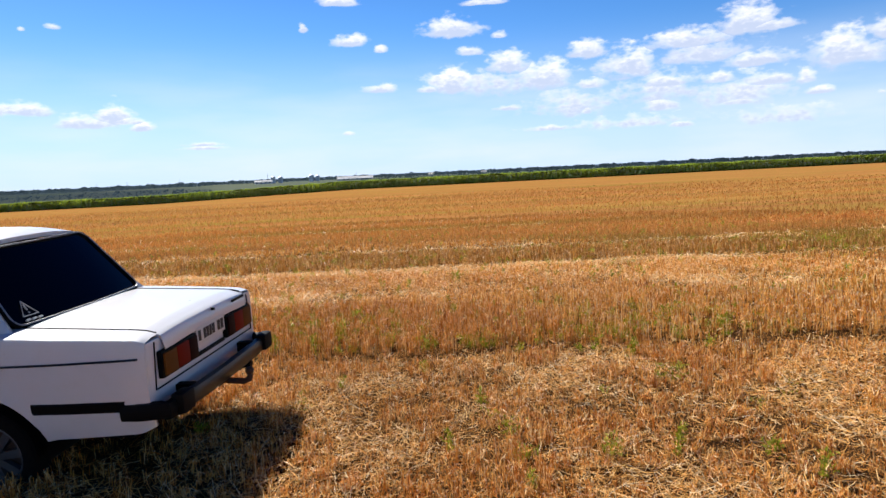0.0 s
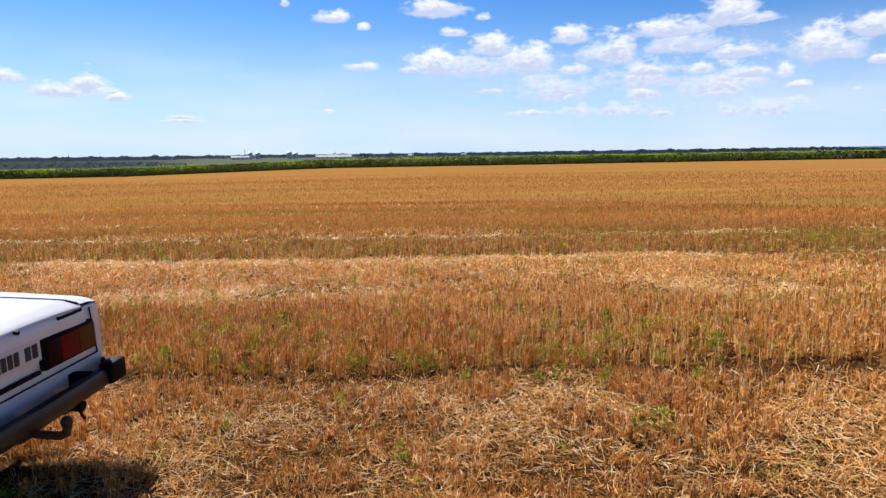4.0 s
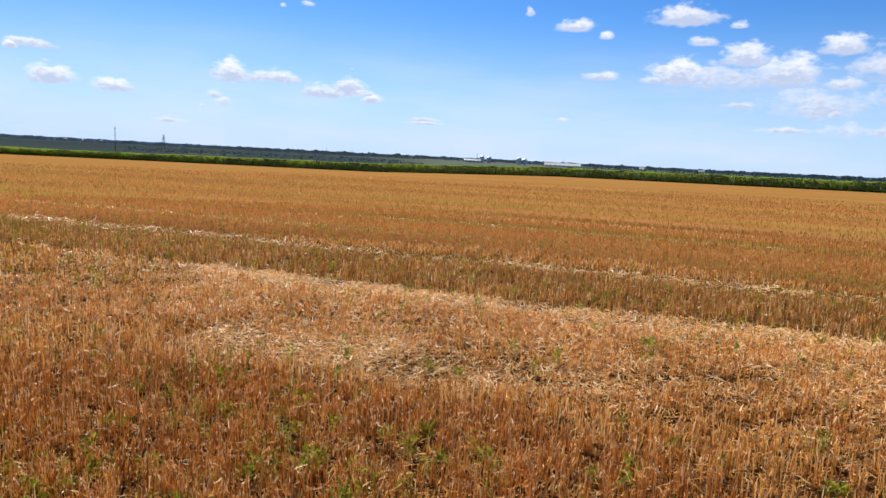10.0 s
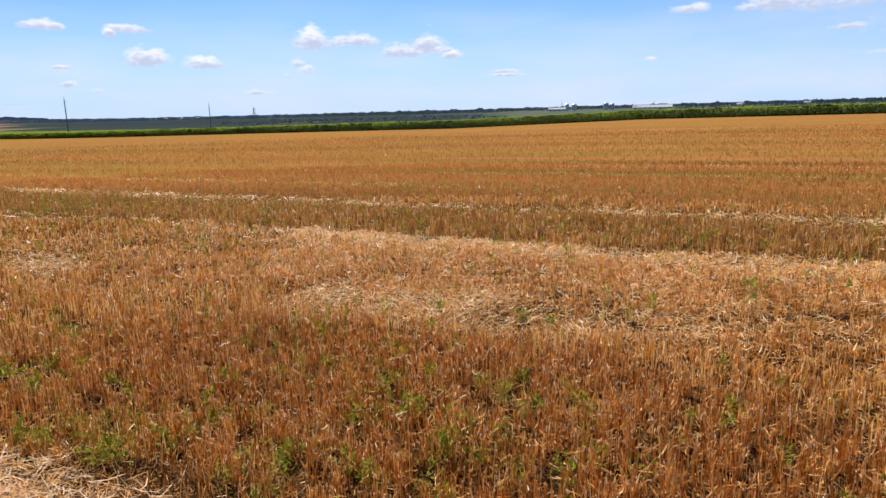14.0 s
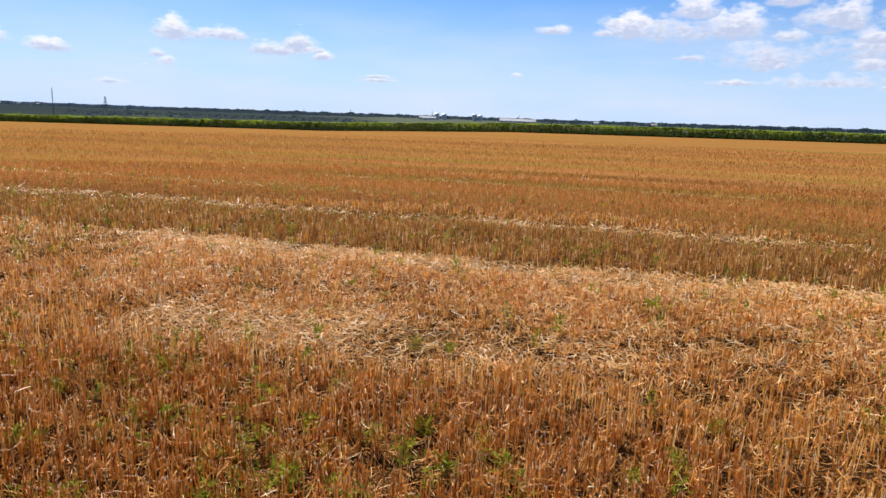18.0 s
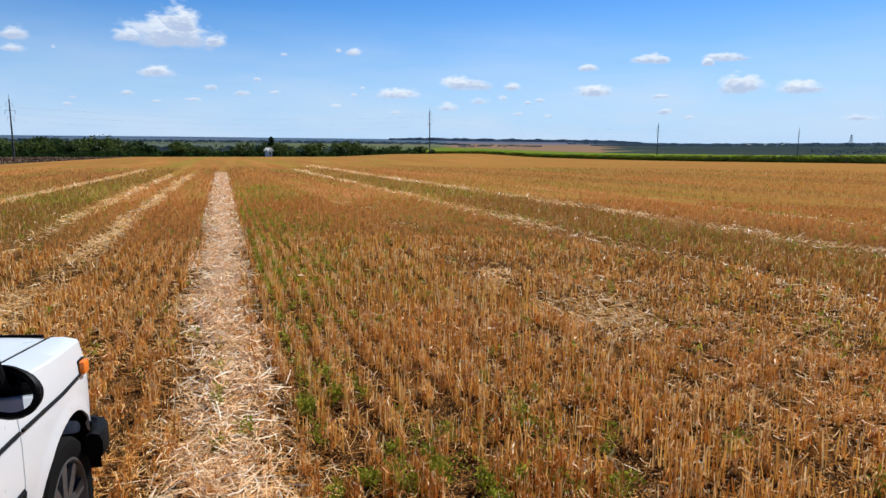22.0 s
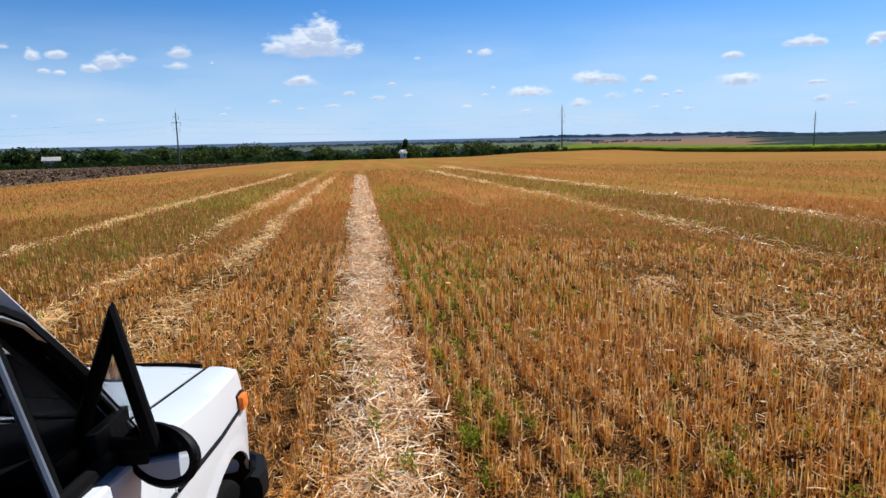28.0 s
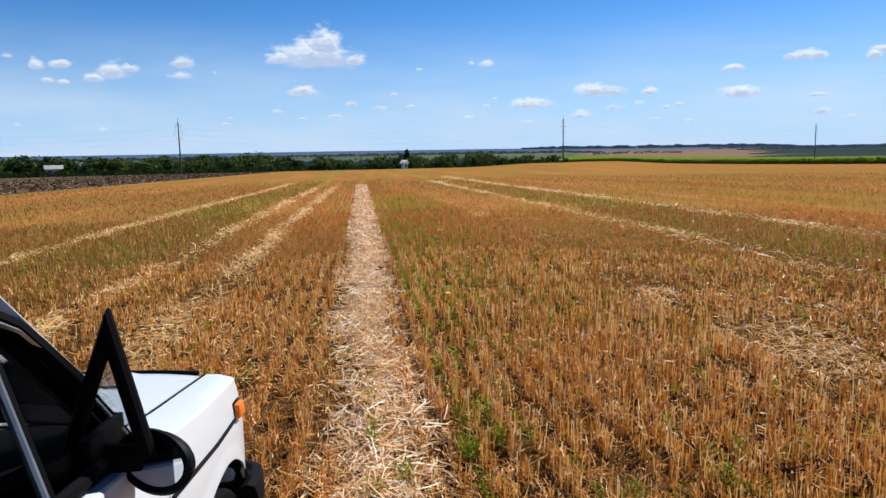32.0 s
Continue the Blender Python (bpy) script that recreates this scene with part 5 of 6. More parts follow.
def z_low(y):
    low = float(np.interp(y, [-2.0, -1.9, -1.4, -1.3, 1.7, 1.78], [0.38, 0.335, 0.315, 0.30, 0.32, 0.42]))
    for cy, cz, r in ARCHES:
        if abs(y - cy) < r:
            low = max(low, cz + math.sqrt(r * r - (y - cy) ** 2))
    return low


def side_x(y, z):
    zn = z / z_top(y) * 0.89
    x = float(np.interp(zn, [0.28, 0.36, 0.45, 0.56, 0.72, 0.80, 0.86, 0.89], [0.742, 0.764, 0.785, 0.80, 0.804, 0.798, 0.790, 0.784]))
    flare = sum(0.012 * max(0, 1 - abs(math.hypot(y - cy, z - cz) - r) / 0.045) for cy, cz, r in ARCHES)
    return (x + flare) * float(np.interp(y, [-2.0, -1.96, -1.88, -1.5, 1.4, 1.7, 1.78], [0.935, 0.955, 0.972, 1.0, 1.0, 0.978, 0.962]))


def body_side(y0, y1, name, sgn, inner=None, gap=0.004):
    """A panel of the side, from sill or arch to the shoulder, and on over the top to the seam at inner."""
    bm = bmesh.new()
    ys = sorted(set([y0 + gap, y1 - gap] + [round(y, 3) for y in np.arange(y0 + 0.02, y1 - 0.01, 0.028)] + [cy + k * r for cy, cz, r in ARCHES for k in (-0.999, 0.999, -0.97, 0.97) if y0 + gap < cy + k * r < y1 - gap]))
    cols = []
    for y in ys:
        lo, hi = z_low(y), z_top(y)
        pts = [(side_x(y, lo) - 0.035, lo + 0.012), (side_x(y, lo) - 0.006, lo)]
        for k in range(1, 12):
            z = lo + (hi - lo) * k / 11
            pts.append((side_x(y, z), z))
        xt = side_x(y, hi)
        pts += [(xt - 0.007, hi + 0.006)]
        if inner:
            pts += [((xt + inner) / 2, hi + 0.019), (inner + 0.004, hi + 0.022), (inner + 0.004, hi - 0.03)]
        else:
            pts += [(xt - 0.045, hi + 0.010), (xt - 0.045, hi - 0.03)]
        cols.append([bm.verts.new((sgn * x, y, z)) for x, z in pts])
    for a, b in zip(cols[:-1], cols[1:]):
        for k in range(len(a) - 1):
            bm.faces.new((a[k], a[k + 1], b[k + 1], b[k]))
    # returns at the ends give the panel its thickness
    for c in (cols[0], cols[-1]):
        ring = [bm.verts.new((v.co.x - sgn * 0.022, v.co.y, v.co.z)) for v in c[1:13]]
        for k in range(len(ring) - 1):
            bm.faces.new((c[k + 1], c[k + 2], ring[k + 1], ring[k]))
    return part(name, bm, M_WHITE, car, angle=28)


def grid(bm, nu, nv, fn, flip=False):
    vs = [[bm.verts.new(fn(i / (nu - 1), j / (nv - 1))) for j in range(nv)] for i in range(nu)]
    for i in range(nu - 1):
        for j in range(nv - 1):
            q = (vs[i][j], vs[i + 1][j], vs[i + 1][j + 1], vs[i][j + 1])
            bm.faces.new(q[::-1] if flip else q)
    return vs


for sgn in (-1, 1):
    fender = body_side(1.02, 1.78, "front_fender", sgn, 0.650)
    fdoor = body_side(0.10, 1.02, "front_door", sgn)
    rdoor = body_side(-0.83, 0.10, "rear_door", sgn)
    quarter = body_side(-1.985, -0.83, "rear_quarter_panel", sgn, 0.597)
    # trim line along the flank
    for y0, y1, owner in ((1.03, 1.64, fender), (0.11, 1.01, fdoor), (-0.82, 0.09, rdoor), (-1.945, -0.84, quarter)):
        bm = bmesh.new()
        tz = lambda y: float(np.interp(y, [-2.0, -0.8, 1.0, 1.65], [0.770, 0.752, 0.715, 0.69]))
        pts = [(sgn * (side_x(y, tz(y)) + 0.003), y, tz(y)) for y in np.linspace(y0, y1, 12)]
        sweep(bm, pts, 0.0065, 6)
        part("trim_line", bm, M_BLACK if sgn > 0 else M_BUMPER, owner, "thin dark trim strip")
    # broad black rubbing strip low on the flank
    for y0, y1, owner in ((0.11, 1.01, fdoor), (-0.62, 0.09, rdoor), (-1.85, -1.31, quarter)):
        bm = bmesh.new()

        def strip(u, v, y0=y0, y1=y1):
            y = y0 + (y1 - y0) * u
            z = 0.475 + 0.065 * v
            return (sgn * (side_x(y, z) + (0.008 if 0.05 < v < 0.95 else 0.0)), y, z)

        grid(bm, 14, 7, strip)
        part("rubbing_strip", bm, M_BLACK, owner, "broad black rubbing strip")
    # handles
    for hy, owner in ((0.21, fdoor), (-0.70, rdoor)):
        z = 0.795
        x = side_x(hy, z)
        bm = bmesh.new()
        box(bm, sgn * (x - 0.008), sgn * (x + 0.006), hy - 0.095, hy + 0.095, z - 0.05, z + 0.05, 0.016)
        part("handle_recess", bm, M_BLACK, owner, "black door handle recess")
        bm = bmesh.new()
        box(bm, sgn * (x + 0.006), sgn * (x + 0.024), hy - 0.07, hy + 0.065, z - 0.018, z + 0.014, 0.008)
        part("handle", bm, M_CHROME, owner, "chrome door handle")
    # inner wheel houses, dark
    for cy, cz, r in ARCHES:
        bm = bmesh.new()
        n = 14
        a = [[bm.verts.new((sgn * x, cy + (r + 0.004) * math.cos(math.pi * k / n), cz + (r + 0.004) * math.sin(math.pi * k / n))) for k in range(n + 1)] for x in (0.78, 0.50)]
        for k in range(n):
            bm.faces.new((a[0][k], a[0][k + 1], a[1][k + 1], a[1][k]))
        bm.faces.new(a[1])
        part("wheel_house", bm, M_RUBBER, car, "dark wheel house")

# sill, floor and closing panels
bm = bmesh.new()
box(bm, -0.64, 0.64, -1.80, 1.75, 0.27, 0.33, 0.02)
part("floor_pan", bm, M_RUBBER, car, "dark underbody")
for sgn in (-1, 1):
    bm = bmesh.new()
    box(bm, sgn * 0.66, sgn * 0.735, -0.60, 1.08, 0.235, 0.315, 0.015)
    part("sill", bm, M_WHITE, car)


# bonnet with its raised middle
def bonnet(u, v):
    x = -0.639 + 1.278 * u
    y = 1.09 + 0.685 * v
    e = abs(x) / 0.639
    z = z_top(y) + 0.024 + 0.022 * (1 - e ** 4) + (0.006 if e < 0.62 else 0)
    if v > 0.97:
        z -= 0.02
        y -= 0.004
    return (x, y + 0.02 * (1 - e * e) * v, z)


bm = bmesh.new()
grid(bm, 41, 22, bonnet)
es = [e for e in bm.edges if e.is_boundary]
r = bmesh.ops.extrude_edge_only(bm, edges=es)
bmesh.ops.translate(bm, vec=(0, 0, -0.03), verts=[v for v in r["geom"] if isinstance(v, bmesh.types.BMVert)])
part("bonnet", bm, M_WHITE, car, angle=40)
bm = bmesh.new()
sweep(bm, [(x, 1.785 + 0.02 * (1 - (x / 0.64) ** 2), z_top(1.78) + 0.020 + 0.018 * (1 - (x / 0.64) ** 4)) for x in np.linspace(-0.64, 0.62, 15)], 0.011, 6)
part("bonnet_edge_trim", bm, M_BLACK, car, "black trim on the bonnet front edge")
bm = bmesh.new()
box(bm, -0.62, 0.62, 0.98, 1.085, 0.84, 0.895, 0.008)
part("cowl", bm, M_BLACK, car, "black air intake cowl")
bm = bmesh.new()
box(bm, -0.66, 0.66, 1.0, 1.76, 0.76, 0.775)
box(bm, -0.59, 0.59, -1.96, -1.15, 0.80, 0.815)
part("seam_backing", bm, M_RUBBER, car)
for x, ys, owner_z in ((0.6445, np.linspace(1.09, 1.775, 14), 0.017), (-0.6445, np.linspace(1.09, 1.775, 14), 0.017), (0.5935, np.linspace(-1.97, -1.175, 14), 0.0215), (-0.5935, np.linspace(-1.97, -1.175, 14), 0.0215)):
    bm = bmesh.new()
    sweep(bm, [(x, y, z_top(y) + owner_z) for y in ys], 0.0058, 6)
    part("panel_seam", bm, M_RUBBER, car, "dark panel gap")
# nose
bm = bmesh.new()
box(bm, -0.735, 0.735, 1.72, 1.772, 0.42, 0.79, 0.02)
nose = part("nose_panel", bm, M_WHITE, car)
bm = bmesh.new()
box(bm, -0.70, 0.70, 1.765, 1.785, 0.57, 0.76, 0.006)
part("grille", bm, M_BLACK, nose, "black front grille")
for x in (-0.60, -0.42, 0.42, 0.60):
    bm = bmesh.new()
    tube(bm, (x, 1.77, 0.66), (x, 1.805, 0.66), 0.085, 0.08, 20)
    part("headlamp", bm, M_CHROME, nose, "round headlamp")


# boot lid
def boot(u, v):
    x = -0.589 + 1.178 * u
    e = abs(x) / 0.589
    k = min(1.0, v / 0.82)
    y = -1.175 - 0.815 * k
    z = z_top(y) + 0.022 + 0.016 * (1 - e ** 3)
    if v > 0.82:
        w = (v - 0.82) / 0.18
        z -= 0.075 * w + 0.0 * e
        y -= 0.020 * math.sin(w * 1.57)
    if 0.74 < v <= 0.82:
        z -= 0.006
    return (x, y, z)


bm = bmesh.new()
grid(bm, 31, 34, boot)
es = [e for e in bm.edges if e.is_boundary]
r = bmesh.ops.extrude_edge_only(bm, edges=es)
bmesh.ops.translate(bm, vec=(0, 0.0, -0.022), verts=[v for v in r["geom"] if isinstance(v, bmesh.types.BMVert)])
boot_lid = part("boot_lid", bm, M_WHITE, car, angle=40)
bm = bmesh.new()
tube(bm, (0.06, -1.992, 0.862), (0.06, -2.018, 0.860), 0.011, 0.010, 10)
part("boot_lock", bm, M_BLACK, boot_lid, "small black lock")
bm = bmesh.new()
box(bm, 0.36, 0.56, -2.014, -2.003, 0.838, 0.858, 0.003)
part("badge", bm, M_BLACK, boot_lid, "small dark badge")
# tail: recessed white panel in a raised frame
bm = bmesh.new()
box(bm, -0.738, 0.738, -1.986, -1.95, 0.40, 0.848, 0.012)
tail = part("tail_panel", bm, M_WHITE, car)
bm = bmesh.new()
for a, b in (((-0.69, 0.572), (0.69, 0.572)), ((-0.69, 0.572), (-0.66, 0.835)), ((0.69, 0.572), (0.66, 0.835))):
    sweep(bm, [(a[0], -1.99, a[1]), (b[0], -1.99, b[1])], 0.0045, 6)
part("tail_panel_seal", bm, M_RUBBER, tail, "thin dark seam round the tail panel")
for sgn in (-1, 1):
    bm = bmesh.new()
    box(bm, sgn * 0.215, sgn * 0.645, -2.018, -1.975, 0.618, 0.775, 0.012)
    lamp = part("tail_lamp", bm, M_BLACK, tail, "tail lamp in a black surround")
    for x0, x1, mat, lab in ((0.49, 0.632, M_LENS_AMBER, "amber turn signal lens"), (0.34, 0.487, M_LENS_RED, "red brake lens"), (0.232, 0.337, M_LENS_DARK, "dark red inner lens")):
        bm = bmesh.new()
        box(bm, sgn * x0, sgn * x1, -2.030, -2.012, 0.632, 0.762, 0.007)
        part("lens", bm, mat, lamp, lab)
bm = bmesh.new()
box(bm, -0.205, 0.205, -2.012, -2.000, 0.685, 0.797, 0.004)
plate = part("number_plate", bm, M_PLATE, tail, "white number plate with black bars")
for i, (x0, x1) in enumerate(((-0.185, -0.150), (-0.112, -0.078), (-0.070, -0.036), (-0.028, 0.006), (0.014, 0.048), (0.090, 0.130), (0.140, 0.180))):
    bm = bmesh.new()
    box(bm, x0, x1, -2.0145, -2.0115, 0.708, 0.775, 0.001)
    part("print_bar", bm, M_INK, plate)
bm = bmesh.new()
box(bm, -0.24, 0.20, -2.006, -1.985, 0.612, 0.632, 0.004)
part("boot_handle", bm, M_BLACK, tail, "dark strip under the number plate")


# bumpers
def bumper_bar(front):
    sg = 1 if front else -1
    y_face, y_end = (1.855, 1.63) if front else (-2.085, -1.82)
    name = "front_bumper" if front else "rear_bumper"
    path = [(-0.815, y_end), (-0.82, y_face - sg * 0.16), (-0.79, y_face - sg * 0.05), (-0.70, y_face - sg * 0.005), (-0.35, y_face + sg * 0.01), (0, y_face + sg * 0.015),
            (0.35, y_face + sg * 0.01), (0.70, y_face - sg * 0.005), (0.79, y_face - sg * 0.05), (0.82, y_face - sg * 0.16), (0.815, y_end)]
    if not front:
        path = [(x * 0.925, y) for x, y in path]
    dz = -0.10 if front else -0.028
    prof = [(q, z + dz) for q, z in ((0.0, 0.45), (0.028, 0.455), (0.036, 0.48), (0.036, 0.515), (0.026, 0.545), (-0.004, 0.552), (-0.03, 0.54), (-0.03, 0.46))]

    def bar(pts):
        bm = bmesh.new()
        rings = []
        for i, (x, y) in enumerate(pts):
            a, b = pts[max(0, i - 1)], pts[min(len(pts) - 1, i + 1)]
            t = Vector((b[0] - a[0], b[1] - a[1], 0)).normalized()
            nrm = Vector((t.y, -t.x, 0)) * (-1 if front else 1)
            rings.append([bm.verts.new((x + nrm.x * q, y + nrm.y * q, z)) for q, z in prof])
        k = len(prof)
        for a, b in zip(rings[:-1], rings[1:]):
            for j in range(k):
                bm.faces.new((a[j], a[(j + 1) % k], b[(j + 1) % k], b[j]))
        bm.faces.new(rings[0])
        bm.faces.new(rings[-1][::-1])
        return bm

    main = part(name, bar(path[3:8]), M_BUMPER, car, "dark metal bumper bar")
    part("bumper_end", bar([path[0], path[1], path[2], (-0.745, y_face - sg * 0.018), path[3]]), M_BLACK, main, "black bumper end cap")
    part("bumper_end", bar([path[7], (0.745, y_face - sg * 0.018), path[8], path[9], path[10]]), M_BLACK, main, "black bumper end cap")
    for x in () if front else (-0.64, 0.62):
        bm = bmesh.new()
        yy = y_face + sg * 0.03
        box(bm, x - 0.06, x + 0.085, min(yy - sg * 0.05, yy + sg * 0.03), max(yy - sg * 0.05, yy + sg * 0.03), 0.455 + dz, 0.575 + dz, 0.02)
        part("overrider", bm, M_BLACK, main, "black rubber overrider block")
    for x in (-0.45, 0.45):
        bm = bmesh.new()
        box(bm, x - 0.03, x + 0.03, min(y_face, y_face - sg * 0.18), max(y_face, y_face - sg * 0.18), 0.46, 0.53)
        part("bracket", bm, M_RUBBER, main)


bumper_bar(False)
bumper_bar(True)
# tow bar
bm = bmesh.new()
box(bm, -0.46, 0.46, -1.98, -1.92, 0.385, 0.44, 0.008)
tow = part("tow_bar", bm, M_RUST, car, "rusty dark tow bar")
bm = bmesh.new()
sweep(bm, [(0, -1.95, 0.41), (0, -2.10, 0.39), (0, -2.20, 0.385), (0, -2.235, 0.40), (0, -2.24, 0.43)], 0.021, 8)
bmesh.ops.create_uvsphere(bm, u_segments=12, v_segments=8, radius=0.028, matrix=Matrix.Translation((0, -2.24, 0.455)))
part("tow_ball", bm, M_RUST, tow, "tow ball on its neck")
bm = bmesh.new()
box(bm, -0.07, 0.07, -2.06, -1.90, 0.37, 0.45, 0.012)
part("tow_block", bm, M_RUST, tow, "thick steel tow bar block")
bm = bmesh.new()
box(bm, 0.24, 0.36, -2.07, -1.92, 0.38, 0.435, 0.01)
part("socket_bracket", bm, M_RUST, tow, "steel bracket of the trailer socket")
bm = bmesh.new()
tube(bm, (0.30, -2.06, 0.415), (0.30, -2.13, 0.405), 0.032, 0.028, 12)
tube(bm, (0.30, -2.10, 0.40), (0.315, -2.12, 0.33), 0.008, 0.006, 6)
part("trailer_socket", bm, M_BLACK, tow, "black trailer socket")


# greenhouse
def gx(z):
    return 0.742 - (z - 0.915) / 0.42 * 0.158


def on_side(sgn, y, z, out=0.0):
    return (sgn * (gx(z) + out), y, z)


def roof_fn(u, v):
    x = -0.582 + 1.164 * u
    y = 0.725 - 1.55 * v
    e = abs(x) / 0.582
    k = abs(2 * v - 1)
    z = 1.360 + 0.095 * (1 - e ** 3.0) * (1 - 0.42 * k ** 5) + 0.014 * (1 - k ** 6) - 0.026 * (1 - v) ** 1.5
    return (x, y, z)


bm = bmesh.new()
grid(bm, 31, 25, roof_fn)
es = [e for e in bm.edges if e.is_boundary]
r = bmesh.ops.extrude_edge_only(bm, edges=es)
bmesh.ops.translate(bm, vec=(0, 0, -0.028), verts=[v for v in r["geom"] if isinstance(v, bmesh.types.BMVert)])
roof = part("roof", bm, M_WHITE, car, angle=50)
bm = bmesh.new()
grid(bm, 9, 9, lambda u, v: (-0.56 + 1.12 * u, 0.74 - 1.52 * v, 1.338 - 0.034 * (1 - v) ** 1.5))
part("headliner", bm, M_CABIN, roof, "dark headliner")
for sgn in (-1, 1):
    bm = bmesh.new()
    sweep(bm, [(sgn * 0.588, y, 1.345 + 0.010 * (1 - (y / 0.85) ** 4) - 0.034 * (0.5 + y / 1.6) ** 1.5) for y in np.linspace(0.70, -0.79, 14)], 0.009, 6)
    part("rain_gutter", bm, M_WHITE, roof)


def pillar(pts_a, pts_b, name, mat, thick=0.035, label=""):
    """A flat-sided pillar between two edges given from the bottom upward."""
    bm = bmesh.new()
    n = len(pts_a)
    va, vb = [bm.verts.new(p) for p in pts_a], [bm.verts.new(p) for p in pts_b]
    fs = [bm.faces.new((va[k], vb[k], vb[k + 1], va[k + 1])) for k in range(n - 1)]
    bmesh.ops.recalc_face_normals(bm, faces=bm.faces)
    c = sum((Vector(p) for p in pts_a), Vector()) / n
    if fs[0].normal.dot(Vector((c.x, 0, 0))) < 0:
        for f in fs:
            f.normal_flip()
    bmesh.ops.solidify(bm, geom=fs, thickness=thick)
    return part(name, bm, mat, car, label)


for sgn in (-1, 1):
    zs = np.linspace(0.90, 1.36, 8)
    ya = lambda z: 1.055 - (z - 0.90) / 0.46 * 0.285
    za = np.linspace(0.88, 1.325, 8)
    pillar([(sgn * (gx(z) - 0.004), ya(z) - 0.025, z) for z in za], [(sgn * (gx(z) - 0.045), ya(z) + 0.03, z) for z in za], "a_pillar", M_WHITE)
    pillar([(sgn * (gx(z) - 0.022), ya(z) - 0.075, z) for z in za], [(sgn * (gx(z) - 0.105), ya(z) - 0.005, z) for z in za], "pillar_lining", M_CABIN, 0.03, "black inner pillar lining")
    pillar([on_side(sgn, 0.135, z, -0.012) for z in zs], [on_side(sgn, 0.065, z, -0.012) for z in zs], "b_pillar", M_BLACK, 0.03, "black centre pillar")
    yc0 = lambda z: -0.835 + (z - 0.90) / 0.46 * 0.285
    yc1 = lambda z: -1.195 + (z - 0.90) / 0.46 * 0.385
    cp = pillar([on_side(sgn, yc0(z), z, 0.0) for z in zs], [(sgn * (gx(z) - 0.045 - 0.0), yc1(z), z) for z in zs], "c_pillar", M_WHITE, 0.03)
    bm = bmesh.new()

    def vent_panel(u, v):
        z = 0.945 + 0.058 * v
        y = (yc0(z) - 0.02) + (yc1(z) + 0.055 - yc0(z) + 0.02) * u
        f = (y - yc0(z)) / (yc1(z) - yc0(z))
        return (sgn * (gx(z) - 0.045 * f + 0.006), y, z)

    grid(bm, 8, 3, vent_panel)
    vg = part("pillar_vent", bm, M_BLACK, cp, "black air vent grille")
    bm = bmesh.new()
    for k in range(3):
        sweep(bm, [Vector(vent_panel(u, 0.2 + 0.3 * k)) + Vector((sgn * 0.003, 0, 0)) for u in (0.04, 0.5, 0.96)], 0.0035, 4)
    part("vent_slat", bm, M_RUBBER, vg)
    # window frames of the doors
    fo = [(1.0, 0.90), (0.90, 1.05), (0.81, 1.19), (0.77, 1.243), (0.715, 1.276), (0.60, 1.292), (0.145, 1.322), (0.140, 0.915)]
    ro = [(0.055, 0.915), (0.055, 1.325), (-0.43, 1.328), (-0.50, 1.312), (-0.56, 1.262), (-0.80, 0.915)]
    for o, dn in ((fo, "front"), (ro, "rear")):
        bm = bmesh.new()
        sweep(bm, [on_side(sgn, y, z, 0.0) for y, z in o], 0.020, 8, closed=True)
        fr = part("window_frame", bm, M_RUBBER, car, "black door window frame")
        bm = bmesh.new()
        cy = sum(p[0] for p in o) / len(o)
        rim = o[:-1] if dn == "front" else o
        sweep(bm, [on_side(sgn, cy + (y - cy) * 0.965, 1.12 + (z - 1.12) * 0.93, 0.008) for y, z in rim], 0.007, 6, closed=dn == "rear")
        part("bright_strip", bm, M_CHROME, fr, "bright window strip")
    # rear door: divider and tinted panes
    bm = bmesh.new()
    sweep(bm, [on_side(sgn, -0.525, 0.92, 0.004), on_side(sgn, -0.485, 1.335, 0.004)], 0.008, 6)
    part("window_divider", bm, M_CHROME, car, "bright window divider")
    for pane in (([(0.05, 0.92), (-0.522, 0.92), (-0.483, 1.335), (0.05, 1.34)]), ([(-0.53, 0.92), (-0.795, 0.92), (-0.57, 1.27), (-0.52, 1.32), (-0.49, 1.33)])):
        bm = bmesh.new()
        f = bm.faces.new([bm.verts.new(on_side(sgn, y, z, -0.006)) for y, z in pane])
        bmesh.ops.solidify(bm, geom=[f], thickness=0.004)
        part("side_window", bm, M_TINT, car, "dark tinted side window")
    # front door: divider of the quarter window
    bm = bmesh.new()
    sweep(bm, [on_side(sgn, 0.605, 0.90, 0.002), on_side(sgn, 0.665, 1.288, 0.002)], 0.0095, 8)
    part("window_divider", bm, M_CHROME, car, "bright window divider")
    bm = bmesh.new()
    sweep(bm, [on_side(sgn, 0.625, 0.90, -0.004), on_side(sgn, 0.685, 1.284, -0.004)], 0.013, 6)
    part("divider_seal", bm, M_RUBBER, car)
    if sgn < 0:
        for pane in ([(0.60, 0.92), (0.145, 0.92), (0.15, 1.34), (0.65, 1.34)], [(0.985, 0.92), (0.62, 0.92), (0.67, 1.335), (0.73, 1.325)]):
            bm = bmesh.new()
            f = bm.faces.new([bm.verts.new(on_side(sgn, y, z, -0.006)) for y, z in pane])
            bmesh.ops.solidify(bm, geom=[f], thickness=0.004)
            part("side_window", bm, M_TINT, car, "dark tinted side window")
    # window ledges
    bm = bmesh.new()
    sweep(bm, [(sgn * 0.742, y, z_top(y) + 0.012) for y in np.linspace(1.0, -0.80, 14)], 0.012, 6)
    part("window_ledge_seal", bm, M_RUBBER, car)

